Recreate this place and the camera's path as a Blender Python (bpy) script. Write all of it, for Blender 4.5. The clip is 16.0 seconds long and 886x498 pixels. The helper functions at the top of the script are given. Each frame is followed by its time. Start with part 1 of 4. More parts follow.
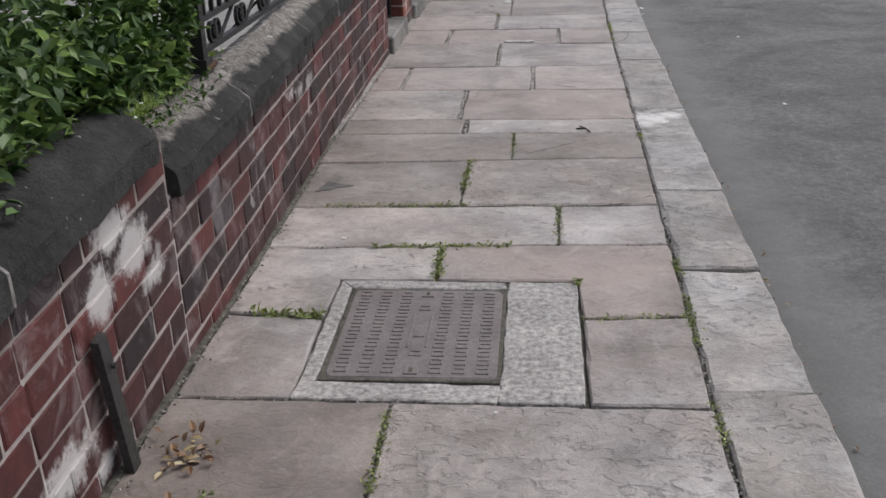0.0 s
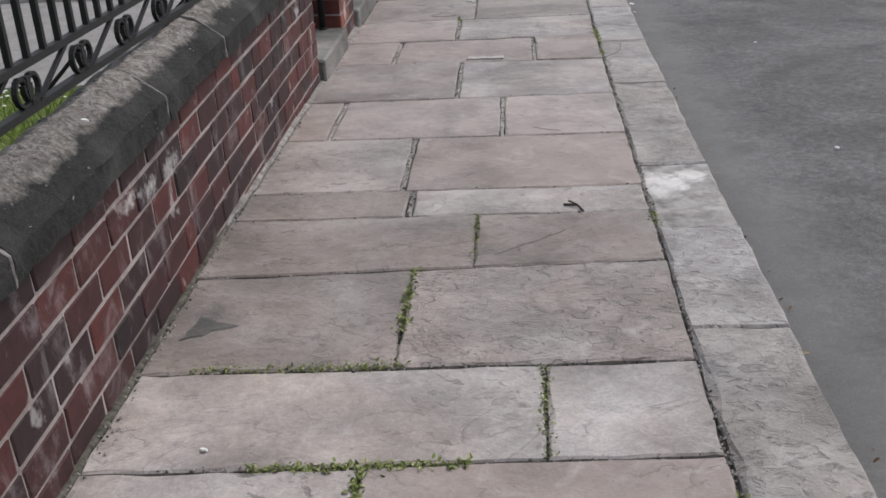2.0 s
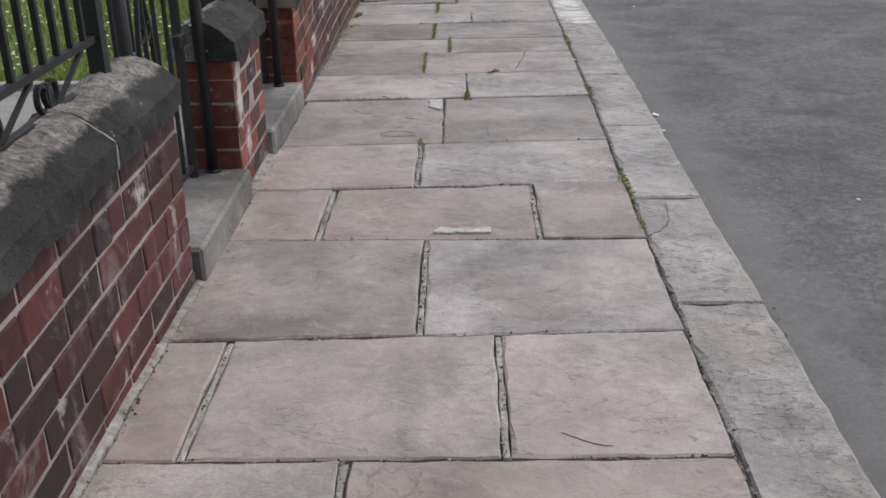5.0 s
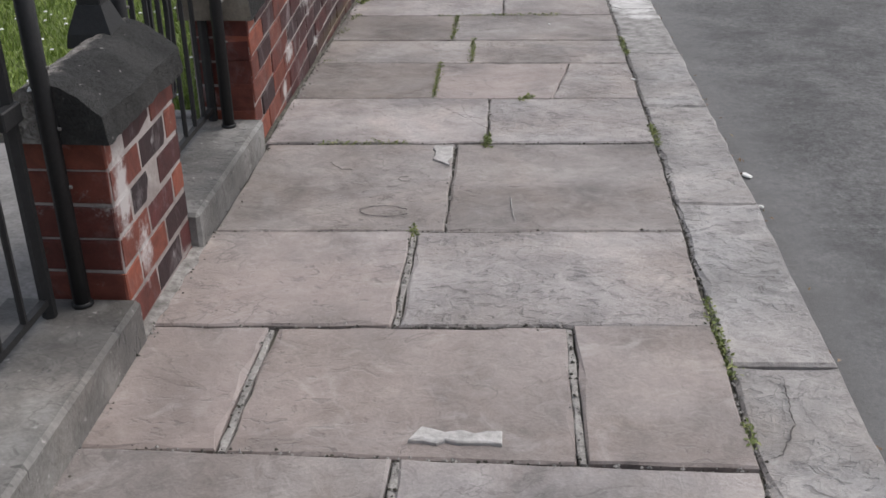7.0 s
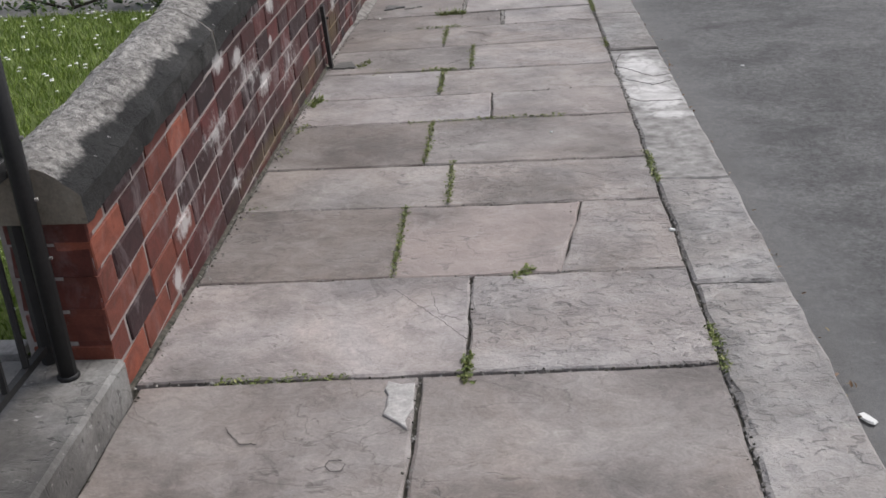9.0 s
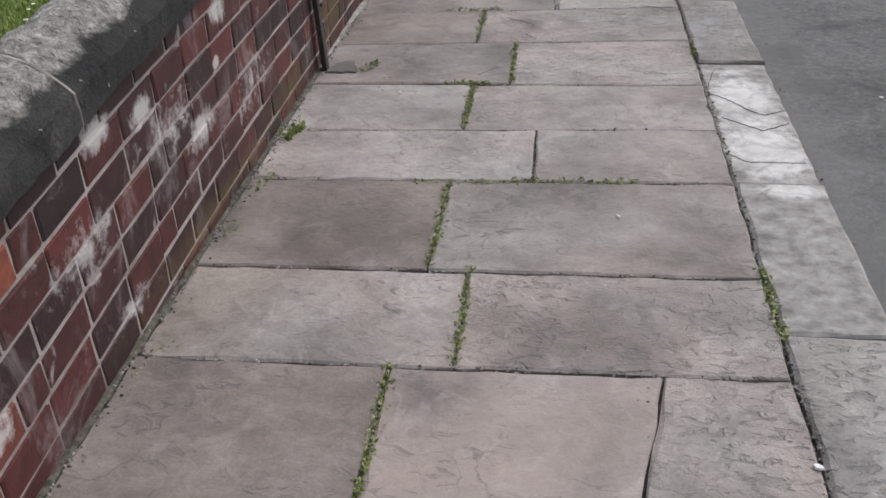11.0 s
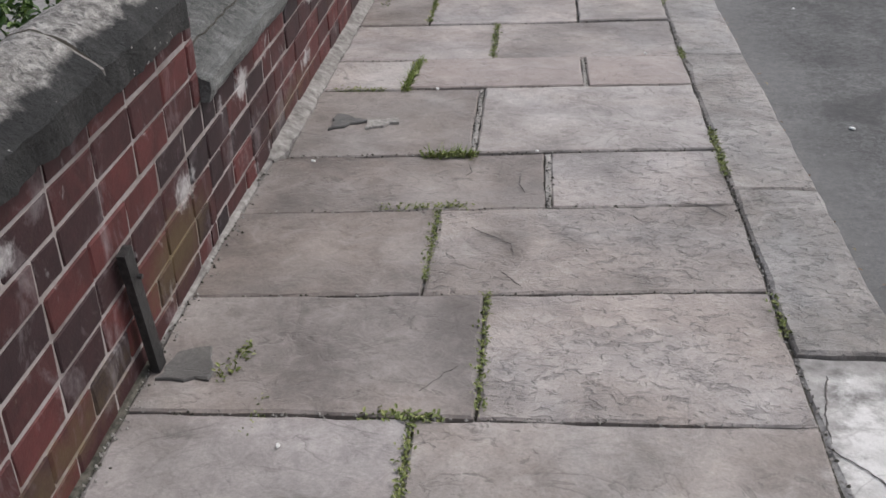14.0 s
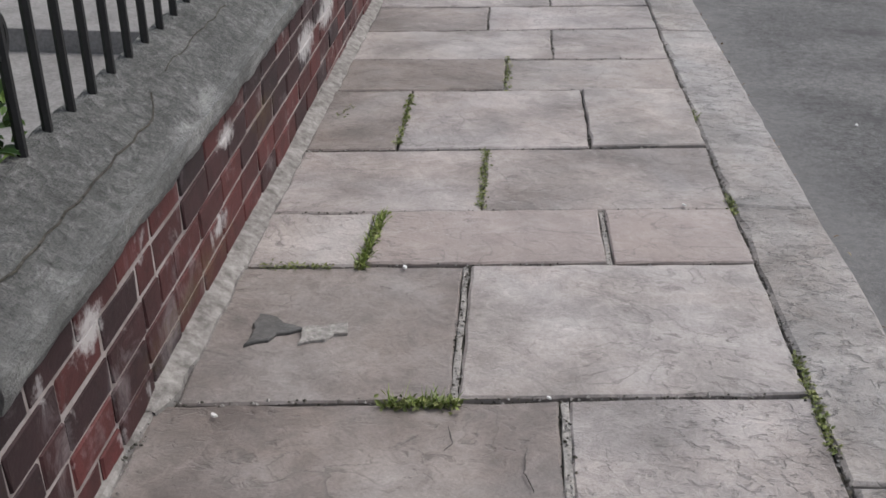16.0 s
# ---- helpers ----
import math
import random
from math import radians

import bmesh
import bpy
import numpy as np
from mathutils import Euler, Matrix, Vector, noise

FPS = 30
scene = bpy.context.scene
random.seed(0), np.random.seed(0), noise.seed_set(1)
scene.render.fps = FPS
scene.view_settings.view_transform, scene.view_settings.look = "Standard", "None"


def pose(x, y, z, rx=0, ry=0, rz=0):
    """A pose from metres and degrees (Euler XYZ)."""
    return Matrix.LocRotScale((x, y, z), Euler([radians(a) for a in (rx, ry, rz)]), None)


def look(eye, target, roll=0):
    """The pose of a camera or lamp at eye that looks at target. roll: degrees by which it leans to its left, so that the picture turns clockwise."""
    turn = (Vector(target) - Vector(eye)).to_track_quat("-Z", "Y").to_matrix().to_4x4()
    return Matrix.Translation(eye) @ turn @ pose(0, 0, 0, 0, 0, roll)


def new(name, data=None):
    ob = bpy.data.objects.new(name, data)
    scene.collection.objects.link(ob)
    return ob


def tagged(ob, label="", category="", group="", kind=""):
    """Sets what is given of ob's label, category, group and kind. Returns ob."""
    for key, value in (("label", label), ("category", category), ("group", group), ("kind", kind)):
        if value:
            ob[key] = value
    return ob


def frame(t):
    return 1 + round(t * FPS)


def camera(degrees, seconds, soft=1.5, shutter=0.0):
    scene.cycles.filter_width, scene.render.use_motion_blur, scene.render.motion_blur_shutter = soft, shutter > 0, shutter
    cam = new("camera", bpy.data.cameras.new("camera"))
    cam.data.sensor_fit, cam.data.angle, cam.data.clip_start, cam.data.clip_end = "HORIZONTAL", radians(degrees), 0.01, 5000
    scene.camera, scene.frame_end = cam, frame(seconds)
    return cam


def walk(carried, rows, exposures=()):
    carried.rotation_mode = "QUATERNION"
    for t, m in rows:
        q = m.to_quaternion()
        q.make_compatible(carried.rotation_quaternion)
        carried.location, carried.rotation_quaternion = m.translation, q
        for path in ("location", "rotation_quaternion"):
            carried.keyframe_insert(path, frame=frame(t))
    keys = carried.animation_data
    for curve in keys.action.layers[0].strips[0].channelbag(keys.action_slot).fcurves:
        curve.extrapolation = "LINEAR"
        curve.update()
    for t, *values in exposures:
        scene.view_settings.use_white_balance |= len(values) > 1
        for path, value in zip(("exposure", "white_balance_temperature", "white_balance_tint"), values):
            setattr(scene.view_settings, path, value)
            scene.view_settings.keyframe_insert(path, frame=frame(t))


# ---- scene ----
cam = camera(47.7, 16.0, soft=1.6)
PATH = [
    (0, (0.006, 0.022, 1.507), (-0.177, 1.858, 0.735), -1.7),
    (0.5, (0.016, 0.41, 1.509), (-0.138, 2.266, 0.779), -4.1),
    (1, (0.073, 0.857, 1.5), (-0.056, 2.697, 0.727), -2.2),
    (1.5, (0.063, 1.242, 1.471), (-0.109, 3.065, 0.668), -0.9),
    (2, (0.028, 1.661, 1.468), (-0.115, 3.478, 0.644), -3.0),
    (2.5, (0.051, 2.066, 1.478), (-0.148, 3.876, 0.652), -2.6),
    (3, (-0.004, 2.468, 1.484), (-0.22, 4.291, 0.692), -2.4),
    (3.5, (-0.062, 2.858, 1.467), (-0.196, 4.7, 0.698), -1.4),
    (4, (-0.077, 3.273, 1.48), (-0.218, 5.112, 0.708), -1.2),
    (4.5, (-0.102, 3.649, 1.482), (-0.229, 5.488, 0.706), -2.2),
    (5, (-0.121, 4.066, 1.471), (-0.164, 5.906, 0.688), -1.2),
    (5.2, (-0.096, 4.226, 1.48), (-0.166, 6.079, 0.731), -1.0),
    (7.3, (-0.02, 5.99, 1.477), (-0.148, 7.777, 0.589), -1.1),
    (7.5, (-0.016, 6.162, 1.49), (-0.12, 7.953, 0.605), -3.1),
    (7.9, (0.001, 6.493, 1.492), (-0.098, 8.295, 0.63), -3.1),
    (8, (0.007, 6.578, 1.495), (-0.097, 8.398, 0.671), -2.9),
    (8.5, (0.027, 6.934, 1.498), (-0.143, 8.733, 0.64), -2.7),
    (9, (0.042, 7.345, 1.511), (-0.096, 9.155, 0.671), -3.5),
    (9.2, (0.051, 7.485, 1.515), (-0.082, 9.291, 0.666), -3.2),
    (11.3, (0.021, 9.17, 1.507), (-0.2, 10.897, 0.523), -1.7),
    (11.5, (0.017, 9.306, 1.518), (-0.22, 11.034, 0.539), -2.8),
    (12, (-0.018, 9.736, 1.505), (-0.123, 11.466, 0.506), -4.6),
    (12.5, (-0.006, 10.1, 1.537), (-0.17, 11.828, 0.543), -2.4),
    (13, (-0.052, 10.45, 1.546), (-0.247, 12.182, 0.564), -2.2),
    (13.5, (-0.103, 10.777, 1.551), (-0.189, 12.509, 0.555), -1.0),
    (14, (-0.079, 11.16, 1.557), (-0.23, 12.898, 0.578), -0.7),
    (14.4, (-0.095, 11.421, 1.565), (-0.263, 13.124, 0.53), -0.2),
    (14.5, (-0.103, 11.507, 1.567), (-0.272, 13.215, 0.539), -0.2),
    (15, (-0.134, 11.876, 1.572), (-0.242, 13.601, 0.566), -0.9),
    (15.2, (-0.137, 12.057, 1.543), (-0.236, 13.776, 0.525), -0.7),
    (15.5, (-0.12, 12.223, 1.576), (-0.231, 13.963, 0.598), 0.4),
    (16, (-0.174, 12.584, 1.565), (-0.278, 14.344, 0.62), 0.7),
]
walk(cam, [(t, look(eye, target, roll)) for t, eye, target, roll in PATH])

# ---- world and light: an overcast day ----
world = bpy.data.worlds.new("overcast_sky")
scene.world = world
world.use_nodes = True
wn = world.node_tree.nodes
sky = wn.new("ShaderNodeTexSky")
sky.sky_type, sky.sun_disc = "NISHITA", False
sky.sun_elevation, sky.sun_rotation = radians(58), radians(60)
sky.dust_density, sky.ozone_density = 4.0, 1.0
hazy = wn.new("ShaderNodeHueSaturation")
hazy.inputs["Saturation"].default_value = 0.5
world.node_tree.links.new(sky.outputs[0], hazy.inputs["Color"])
world.node_tree.links.new(hazy.outputs[0], wn["Background"].inputs[0])
wn["Background"].inputs[1].default_value = 0.11
sun = new("sun", bpy.data.lights.new("sun", "SUN"))
sun.data.energy, sun.data.angle, sun.data.color = 0.8, radians(25), (1.0, 0.975, 0.965)
sun.matrix_world = look((6, 3.5, 11), (0, 0, 0))
scene.view_settings.exposure = 0.49


# ---- materials ----
def ramp(nt, fac, stops):
    r = nt.nodes.new("ShaderNodeValToRGB")
    el = r.color_ramp.elements
    while len(el) < len(stops):
        el.new(0.5)
    for e, (p, c) in zip(el, stops):
        e.position = p
        e.color = (*c, 1) if len(c) == 3 else c
    nt.links.new(fac, r.inputs[0])
    return r.outputs[0]


def noise_tex(nt, vec, scale, detail=4, rough=0.6, distortion=0.0):
    n = nt.nodes.new("ShaderNodeTexNoise")
    n.inputs["Scale"].default_value, n.inputs["Detail"].default_value = scale, detail
    n.inputs["Roughness"].default_value, n.inputs["Distortion"].default_value = rough, distortion
    if vec is not None:
        nt.links.new(vec, n.inputs["Vector"])
    return n.outputs[0]


def mixed(nt, fac, a, b, blend="MIX"):
    m = nt.nodes.new("ShaderNodeMix")
    m.data_type, m.blend_type = "RGBA", blend
    for sock, v in ((m.inputs[0], fac), (m.inputs[6], a), (m.inputs[7], b)):
        if isinstance(v, (int, float)):
            sock.default_value = v
        elif isinstance(v, tuple):
            sock.default_value = (*v, 1)
        else:
            nt.links.new(v, sock)
    return m.outputs[2]


def maths(nt, op, a, b):
    m = nt.nodes.new("ShaderNodeMath")
    m.operation = op
    for sock, v in zip(m.inputs, (a, b)):
        if isinstance(v, (int, float)):
            sock.default_value = v
        else:
            nt.links.new(v, sock)
    return m.outputs[0]


def start(name, roughness=0.8, metal=0.0):
    m = bpy.data.materials.new(name)
    m.use_nodes = True
    nt = m.node_tree
    b = nt.nodes["Principled BSDF"]
    b.inputs["Roughness"].default_value, b.inputs["Metallic"].default_value = roughness, metal
    pos = nt.nodes.new("ShaderNodeNewGeometry").outputs["Position"]
    return m, nt, b, pos


def relief(nt, b, height, strength, distance=0.01):
    bp = nt.nodes.new("ShaderNodeBump")
    bp.inputs["Strength"].default_value, bp.inputs["Distance"].default_value = strength, distance
    nt.links.new(height, bp.inputs["Height"])
    nt.links.new(bp.outputs[0], b.inputs["Normal"])


def stone_mat(name, dark, mid, light, vary=0.25, pits=0.5, grain=1.0, tint=None, spots=None, tooled=False):
    """Worn stone: broad stains, fine grain, pits, and a tone of its own for each piece."""
    m, nt, b, pos = start(name, 0.6)
    rnd = nt.nodes.new("ShaderNodeObjectInfo").outputs["Random"]
    off = nt.nodes.new("ShaderNodeVectorMath")
    nt.links.new(pos, off.inputs[0])
    comb = nt.nodes.new("ShaderNodeCombineXYZ")
    for k in range(3):
        nt.links.new(maths(nt, "MULTIPLY", rnd, 9.0 + 7 * k), comb.inputs[k])
    nt.links.new(comb.outputs[0], off.inputs[1])
    vec = off.outputs[0]
    big = noise_tex(nt, vec, 2.6, 6, 0.6, 0.25)
    fine = noise_tex(nt, vec, 110 * grain, 5, 0.75)
    midn = noise_tex(nt, vec, 17, 5, 0.7, 1.2)
    col = ramp(nt, big, [(0.3, dark), (0.5, mid), (0.7, light)])
    col = mixed(nt, 0.55, col, ramp(nt, midn, [(0.3, (0.33, 0.33, 0.33)), (0.5, (0.5, 0.5, 0.5)), (0.7, (0.66, 0.66, 0.66))]), "OVERLAY")
    col = mixed(nt, 0.45, col, ramp(nt, fine, [(0.3, (0.3, 0.3, 0.3)), (0.7, (0.7, 0.7, 0.7))]), "OVERLAY")
    tone = ramp(nt, rnd, [(0.0, (0.5 - vary / 2,) * 3), (1.0, (0.5 + vary / 2,) * 3)])
    col = mixed(nt, 1.0, col, tone, "OVERLAY")
    cool = ramp(nt, maths(nt, "ADD", noise_tex(nt, vec, 1.7, 4, 0.6, 0.6), maths(nt, "MULTIPLY", maths(nt, "SUBTRACT", rnd, 0.5), 0.2)), [(0.35, (0.527, 0.5, 0.48)), (0.65, (0.494, 0.5, 0.508))])
    col = mixed(nt, 1.0, col, cool, "OVERLAY")
    if tint:
        rose = ramp(nt, noise_tex(nt, vec, 1.3, 3), [(0.38, (0, 0, 0)), (0.62, (1, 1, 1))])
        col = mixed(nt, maths(nt, "MULTIPLY", rose, 0.55), col, tint)
    stretched = nt.nodes.new("ShaderNodeMapping")
    stretched.inputs["Scale"].default_value = (1, 1.5, 1)
    nt.links.new(vec, stretched.inputs[0])
    spin = nt.nodes.new("ShaderNodeCombineXYZ")
    nt.links.new(maths(nt, "MULTIPLY", maths(nt, "SUBTRACT", rnd, 0.5), 2.2), spin.inputs[2])
    nt.links.new(spin.outputs[0], stretched.inputs["Rotation"])
    pit = ramp(nt, noise_tex(nt, stretched.outputs[0], 21 if tooled else 17, 4, 0.55, 0.8), [(0.545 if tooled else 0.58, (0, 0, 0)), (0.63 if tooled else 0.66, (1, 1, 1))])
    area = ramp(nt, noise_tex(nt, vec, 1.9, 2), [(0.3, (0.1, 0.1, 0.1)), (0.55, (0.85, 0.85, 0.85))] if tooled else [(0.45, (0, 0, 0)), (0.6, (1, 1, 1))])
    pit = maths(nt, "MULTIPLY", pit, area)
    # pits coloured dark: hollow shade and dirt that the bump leaves faint
    col = mixed(nt, maths(nt, "MULTIPLY", pit, pits), col, tuple((0.75 if tooled else 0.9) * d for d in dark), "MIX")
    ledge = noise_tex(nt, stretched.outputs[0], 2.4, 4, 0.55, 1.6)
    line = maths(nt, "ABSOLUTE", maths(nt, "SUBTRACT", ledge, 0.5), 0)
    line = ramp(nt, line, [(0.0, (1, 1, 1)), (0.012, (0, 0, 0))])
    where = ramp(nt, noise_tex(nt, vec, 3.1, 2), [(0.5, (0, 0, 0)), (0.6, (1, 1, 1))])
    line = maths(nt, "MULTIPLY", line, where)
    col = mixed(nt, maths(nt, "MULTIPLY", line, 0.1 * min(1.0, pits * 1.6)), col, tuple(0.55 * d for d in dark))
    beds = maths(nt, "MULTIPLY", noise_tex(nt, stretched.outputs[0], 2.0, 6, 0.52, 0.7), 9.0)
    flaked = ramp(nt, noise_tex(nt, vec, 2.2, 2), [(0.47, (0, 0, 0)), (0.56, (1, 1, 1))])
    lip = maths(nt, "MULTIPLY", ramp(nt, maths(nt, "FRACT", beds, 0), [(0.0, (1, 1, 1)), (0.05, (0.5, 0.5, 0.5)), (0.13, (0, 0, 0))]), flaked)
    step = maths(nt, "MULTIPLY", maths(nt, "FLOOR", beds, 0), maths(nt, "MULTIPLY", flaked, 0.35))
    # edge shade of the flaked beds painted in as dark lips
    col = mixed(nt, maths(nt, "MULTIPLY", lip, 0.6), col, tuple(0.6 * d for d in dark))
    wear = ramp(nt, noise_tex(nt, vec, 6.5, 7, 0.7, 1.0), [(0.55, (0, 0, 0)), (0.72, (1, 1, 1))])
    col = mixed(nt, maths(nt, "MULTIPLY", wear, 0.45), col, tuple(min(1.0, 1.25 * q) for q in light))
    if spots:
        sp = ramp(nt, noise_tex(nt, vec, 30, 3, 0.6), [(0.66, (0, 0, 0)), (0.72, (1, 1, 1))])
        col = mixed(nt, maths(nt, "MULTIPLY", sp, 0.7), col, spots)
    nt.links.new(col, b.inputs["Base Color"])
    h = maths(nt, "ADD", maths(nt, "MULTIPLY", fine, 0.25), maths(nt, "ADD", midn, maths(nt, "ADD", maths(nt, "MULTIPLY", pit, -0.7), maths(nt, "MULTIPLY", line, -0.15))))
    h = maths(nt, "ADD", h, step)
    relief(nt, b, h, 0.75 if tooled else 0.5, 0.011 if tooled else 0.009)
    b.inputs["Sheen Weight"].default_value, b.inputs["Sheen Roughness"].default_value = 0.12, 0.4
    return m


def plain_mat(name, a, c, scale=30, roughness=0.8, bump=0.4, metal=0.0, detail=5, crisp=0.3):
    m, nt, b, pos = start(name, roughness, metal)
    n1, n2 = noise_tex(nt, pos, scale, detail, 0.7), noise_tex(nt, pos, scale / 9, 4, 0.6, 0.5)
    col = mixed(nt, ramp(nt, n1, [(0.5 - crisp / 2, (0, 0, 0)), (0.5 + crisp / 2, (1, 1, 1))]), a, c)
    col = mixed(nt, 0.6, col, ramp(nt, n2, [(0.3, (0.34, 0.34, 0.34)), (0.7, (0.66, 0.66, 0.66))]), "OVERLAY")
    nt.links.new(col, b.inputs["Base Color"])
    relief(nt, b, n1, bump, 0.006)
    return m


FLAG = stone_mat("york_stone_grey", (0.158, 0.142, 0.136), (0.275, 0.25, 0.242), (0.395, 0.366, 0.355), 0.2, 0.6)
FLAG_TOOLED = stone_mat("york_stone_tooled", (0.168, 0.152, 0.144), (0.29, 0.264, 0.253), (0.395, 0.366, 0.352), 0.1, 0.55, 1.0, None, None, True)
FLAG_DARK = stone_mat("york_stone_dark", (0.115, 0.1, 0.092), (0.21, 0.185, 0.173), (0.305, 0.276, 0.261), 0.15, 0.6)
FLAG_PINK = stone_mat("york_stone_rose", (0.172, 0.152, 0.144), (0.288, 0.256, 0.244), (0.39, 0.357, 0.343), 0.16, 0.5, 1.0, (0.315, 0.253, 0.233))
FLAG_BUFF = stone_mat("york_stone_buff", (0.156, 0.141, 0.132), (0.284, 0.258, 0.246), (0.4, 0.374, 0.358), 0.2, 0.7)
KERB = stone_mat("kerb_stone", (0.152, 0.144, 0.137), (0.272, 0.258, 0.25), (0.395, 0.379, 0.369), 0.14, 0.6, 1.0, None, None, True)


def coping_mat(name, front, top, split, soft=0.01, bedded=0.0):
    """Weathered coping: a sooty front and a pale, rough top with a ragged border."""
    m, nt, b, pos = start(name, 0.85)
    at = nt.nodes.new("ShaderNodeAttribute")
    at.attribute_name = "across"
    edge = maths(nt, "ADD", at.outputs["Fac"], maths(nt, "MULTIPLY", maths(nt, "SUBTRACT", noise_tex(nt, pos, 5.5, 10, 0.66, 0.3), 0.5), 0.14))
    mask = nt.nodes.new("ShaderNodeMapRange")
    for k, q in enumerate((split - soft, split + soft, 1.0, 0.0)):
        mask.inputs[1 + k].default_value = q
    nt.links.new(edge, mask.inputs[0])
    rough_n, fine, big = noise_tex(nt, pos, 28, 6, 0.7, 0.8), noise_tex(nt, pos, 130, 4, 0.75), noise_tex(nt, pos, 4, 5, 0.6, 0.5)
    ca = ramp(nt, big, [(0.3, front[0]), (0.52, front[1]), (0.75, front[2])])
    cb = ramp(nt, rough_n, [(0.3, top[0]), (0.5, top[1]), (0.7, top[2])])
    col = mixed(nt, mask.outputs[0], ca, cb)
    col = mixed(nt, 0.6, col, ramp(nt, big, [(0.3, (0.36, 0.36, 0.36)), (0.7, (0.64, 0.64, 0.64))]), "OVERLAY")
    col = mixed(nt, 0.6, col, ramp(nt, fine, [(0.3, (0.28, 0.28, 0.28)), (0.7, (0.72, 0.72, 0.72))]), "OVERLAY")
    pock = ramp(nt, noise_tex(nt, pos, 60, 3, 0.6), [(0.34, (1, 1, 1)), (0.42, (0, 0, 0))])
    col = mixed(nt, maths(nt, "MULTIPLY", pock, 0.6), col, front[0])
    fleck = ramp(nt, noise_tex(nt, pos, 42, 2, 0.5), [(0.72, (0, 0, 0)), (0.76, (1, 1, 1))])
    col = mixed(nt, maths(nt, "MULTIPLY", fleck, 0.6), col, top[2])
    high = maths(nt, "ADD", rough_n, maths(nt, "MULTIPLY", fine, 0.5))
    if bedded:
        along = nt.nodes.new("ShaderNodeMapping")
        along.inputs["Scale"].default_value = (1, 0.11, 1)
        nt.links.new(pos, along.inputs[0])
        beds = maths(nt, "MULTIPLY", noise_tex(nt, along.outputs[0], 7, 6, 0.6, 0.5), 12)
        lip = ramp(nt, maths(nt, "FRACT", beds, 0), [(0.0, (1, 1, 1)), (0.06, (0.4, 0.4, 0.4)), (0.2, (0, 0, 0))])
        col = mixed(nt, maths(nt, "MULTIPLY", lip, bedded), col, (0.035, 0.035, 0.034))
        high = maths(nt, "ADD", high, maths(nt, "MULTIPLY", maths(nt, "FLOOR", beds, 0), 0.35))
    nt.links.new(col, b.inputs["Base Color"])
    relief(nt, b, high, 1.0, 0.025)
    return m


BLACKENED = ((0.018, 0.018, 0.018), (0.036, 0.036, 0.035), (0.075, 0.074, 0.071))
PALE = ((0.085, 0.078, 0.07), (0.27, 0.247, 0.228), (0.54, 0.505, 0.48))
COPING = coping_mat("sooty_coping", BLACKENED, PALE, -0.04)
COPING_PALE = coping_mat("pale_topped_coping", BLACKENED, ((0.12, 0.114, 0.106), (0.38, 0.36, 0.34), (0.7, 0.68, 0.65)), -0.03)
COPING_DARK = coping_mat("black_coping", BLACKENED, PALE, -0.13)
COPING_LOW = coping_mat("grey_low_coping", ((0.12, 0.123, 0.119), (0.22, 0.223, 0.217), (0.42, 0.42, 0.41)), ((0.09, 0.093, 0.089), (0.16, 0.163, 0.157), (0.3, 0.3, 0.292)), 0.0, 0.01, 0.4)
SILL_TAN = stone_mat("bare_stone_end", (0.12, 0.1, 0.075), (0.2, 0.175, 0.14), (0.3, 0.275, 0.23), 0.1, 0.6)
SILL = stone_mat("sill_stone", (0.05, 0.048, 0.045), (0.115, 0.11, 0.104), (0.27, 0.262, 0.25), 0.1, 1.0, 0.6, None, (0.45, 0.43, 0.41))
FILLET = plain_mat("mortar_fillet", (0.13, 0.12, 0.112), (0.33, 0.315, 0.3), 24, 0.9, 0.8)
CONCRETE = plain_mat("exposed_concrete", (0.16, 0.15, 0.145), (0.46, 0.44, 0.43), 48, 0.9, 1.0)
JOINT = plain_mat("joint_mortar", (0.2, 0.19, 0.18), (0.42, 0.40, 0.375), 70, 0.95, 0.8)
SOIL = plain_mat("joint_soil", (0.03, 0.03, 0.024), (0.13, 0.12, 0.1), 40, 1.0, 0.8)
IRON = plain_mat("black_painted_iron", (0.008, 0.008, 0.009), (0.014, 0.014, 0.015), 80, 0.6, 0.25)
PIPE = plain_mat("worn_black_iron", (0.012, 0.012, 0.013), (0.045, 0.043, 0.042), 60, 0.5, 0.4)
COVER = plain_mat("cast_iron_cover", (0.125, 0.108, 0.107), (0.185, 0.162, 0.16), 60, 0.6, 0.3)
RUST = plain_mat("rust", (0.05, 0.02, 0.012), (0.11, 0.05, 0.03), 90, 0.9, 0.5)
PATHM = plain_mat("garden_path", (0.19, 0.183, 0.178), (0.29, 0.28, 0.272), 55, 0.95, 0.4)
EDGING = plain_mat("path_edging", (0.25, 0.24, 0.23), (0.4, 0.385, 0.37), 40, 0.9, 0.4)
LAWN = plain_mat("lawn_soil", (0.07, 0.1, 0.02), (0.13, 0.17, 0.038), 40, 1.0, 0.6)
WHITE = plain_mat("white_scrap", (0.7, 0.7, 0.68), (0.85, 0.85, 0.83), 60, 0.7, 0.1)
LEDGE_SHADE = plain_mat("shadowed_ledge", (0.07, 0.064, 0.06), (0.2, 0.183, 0.175), 60, 0.95, 0.4)
DARKSTONE = stone_mat("dark_infill", (0.05, 0.05, 0.05), (0.085, 0.083, 0.08), (0.13, 0.125, 0.12), 0.1, 0.3)
PALE_MORTAR = plain_mat("pale_mortar", (0.36, 0.345, 0.335), (0.56, 0.545, 0.53), 50, 0.9, 0.5)
TWIG = plain_mat("twig_bark", (0.02, 0.016, 0.012), (0.07, 0.055, 0.04), 90, 0.9, 0.4)


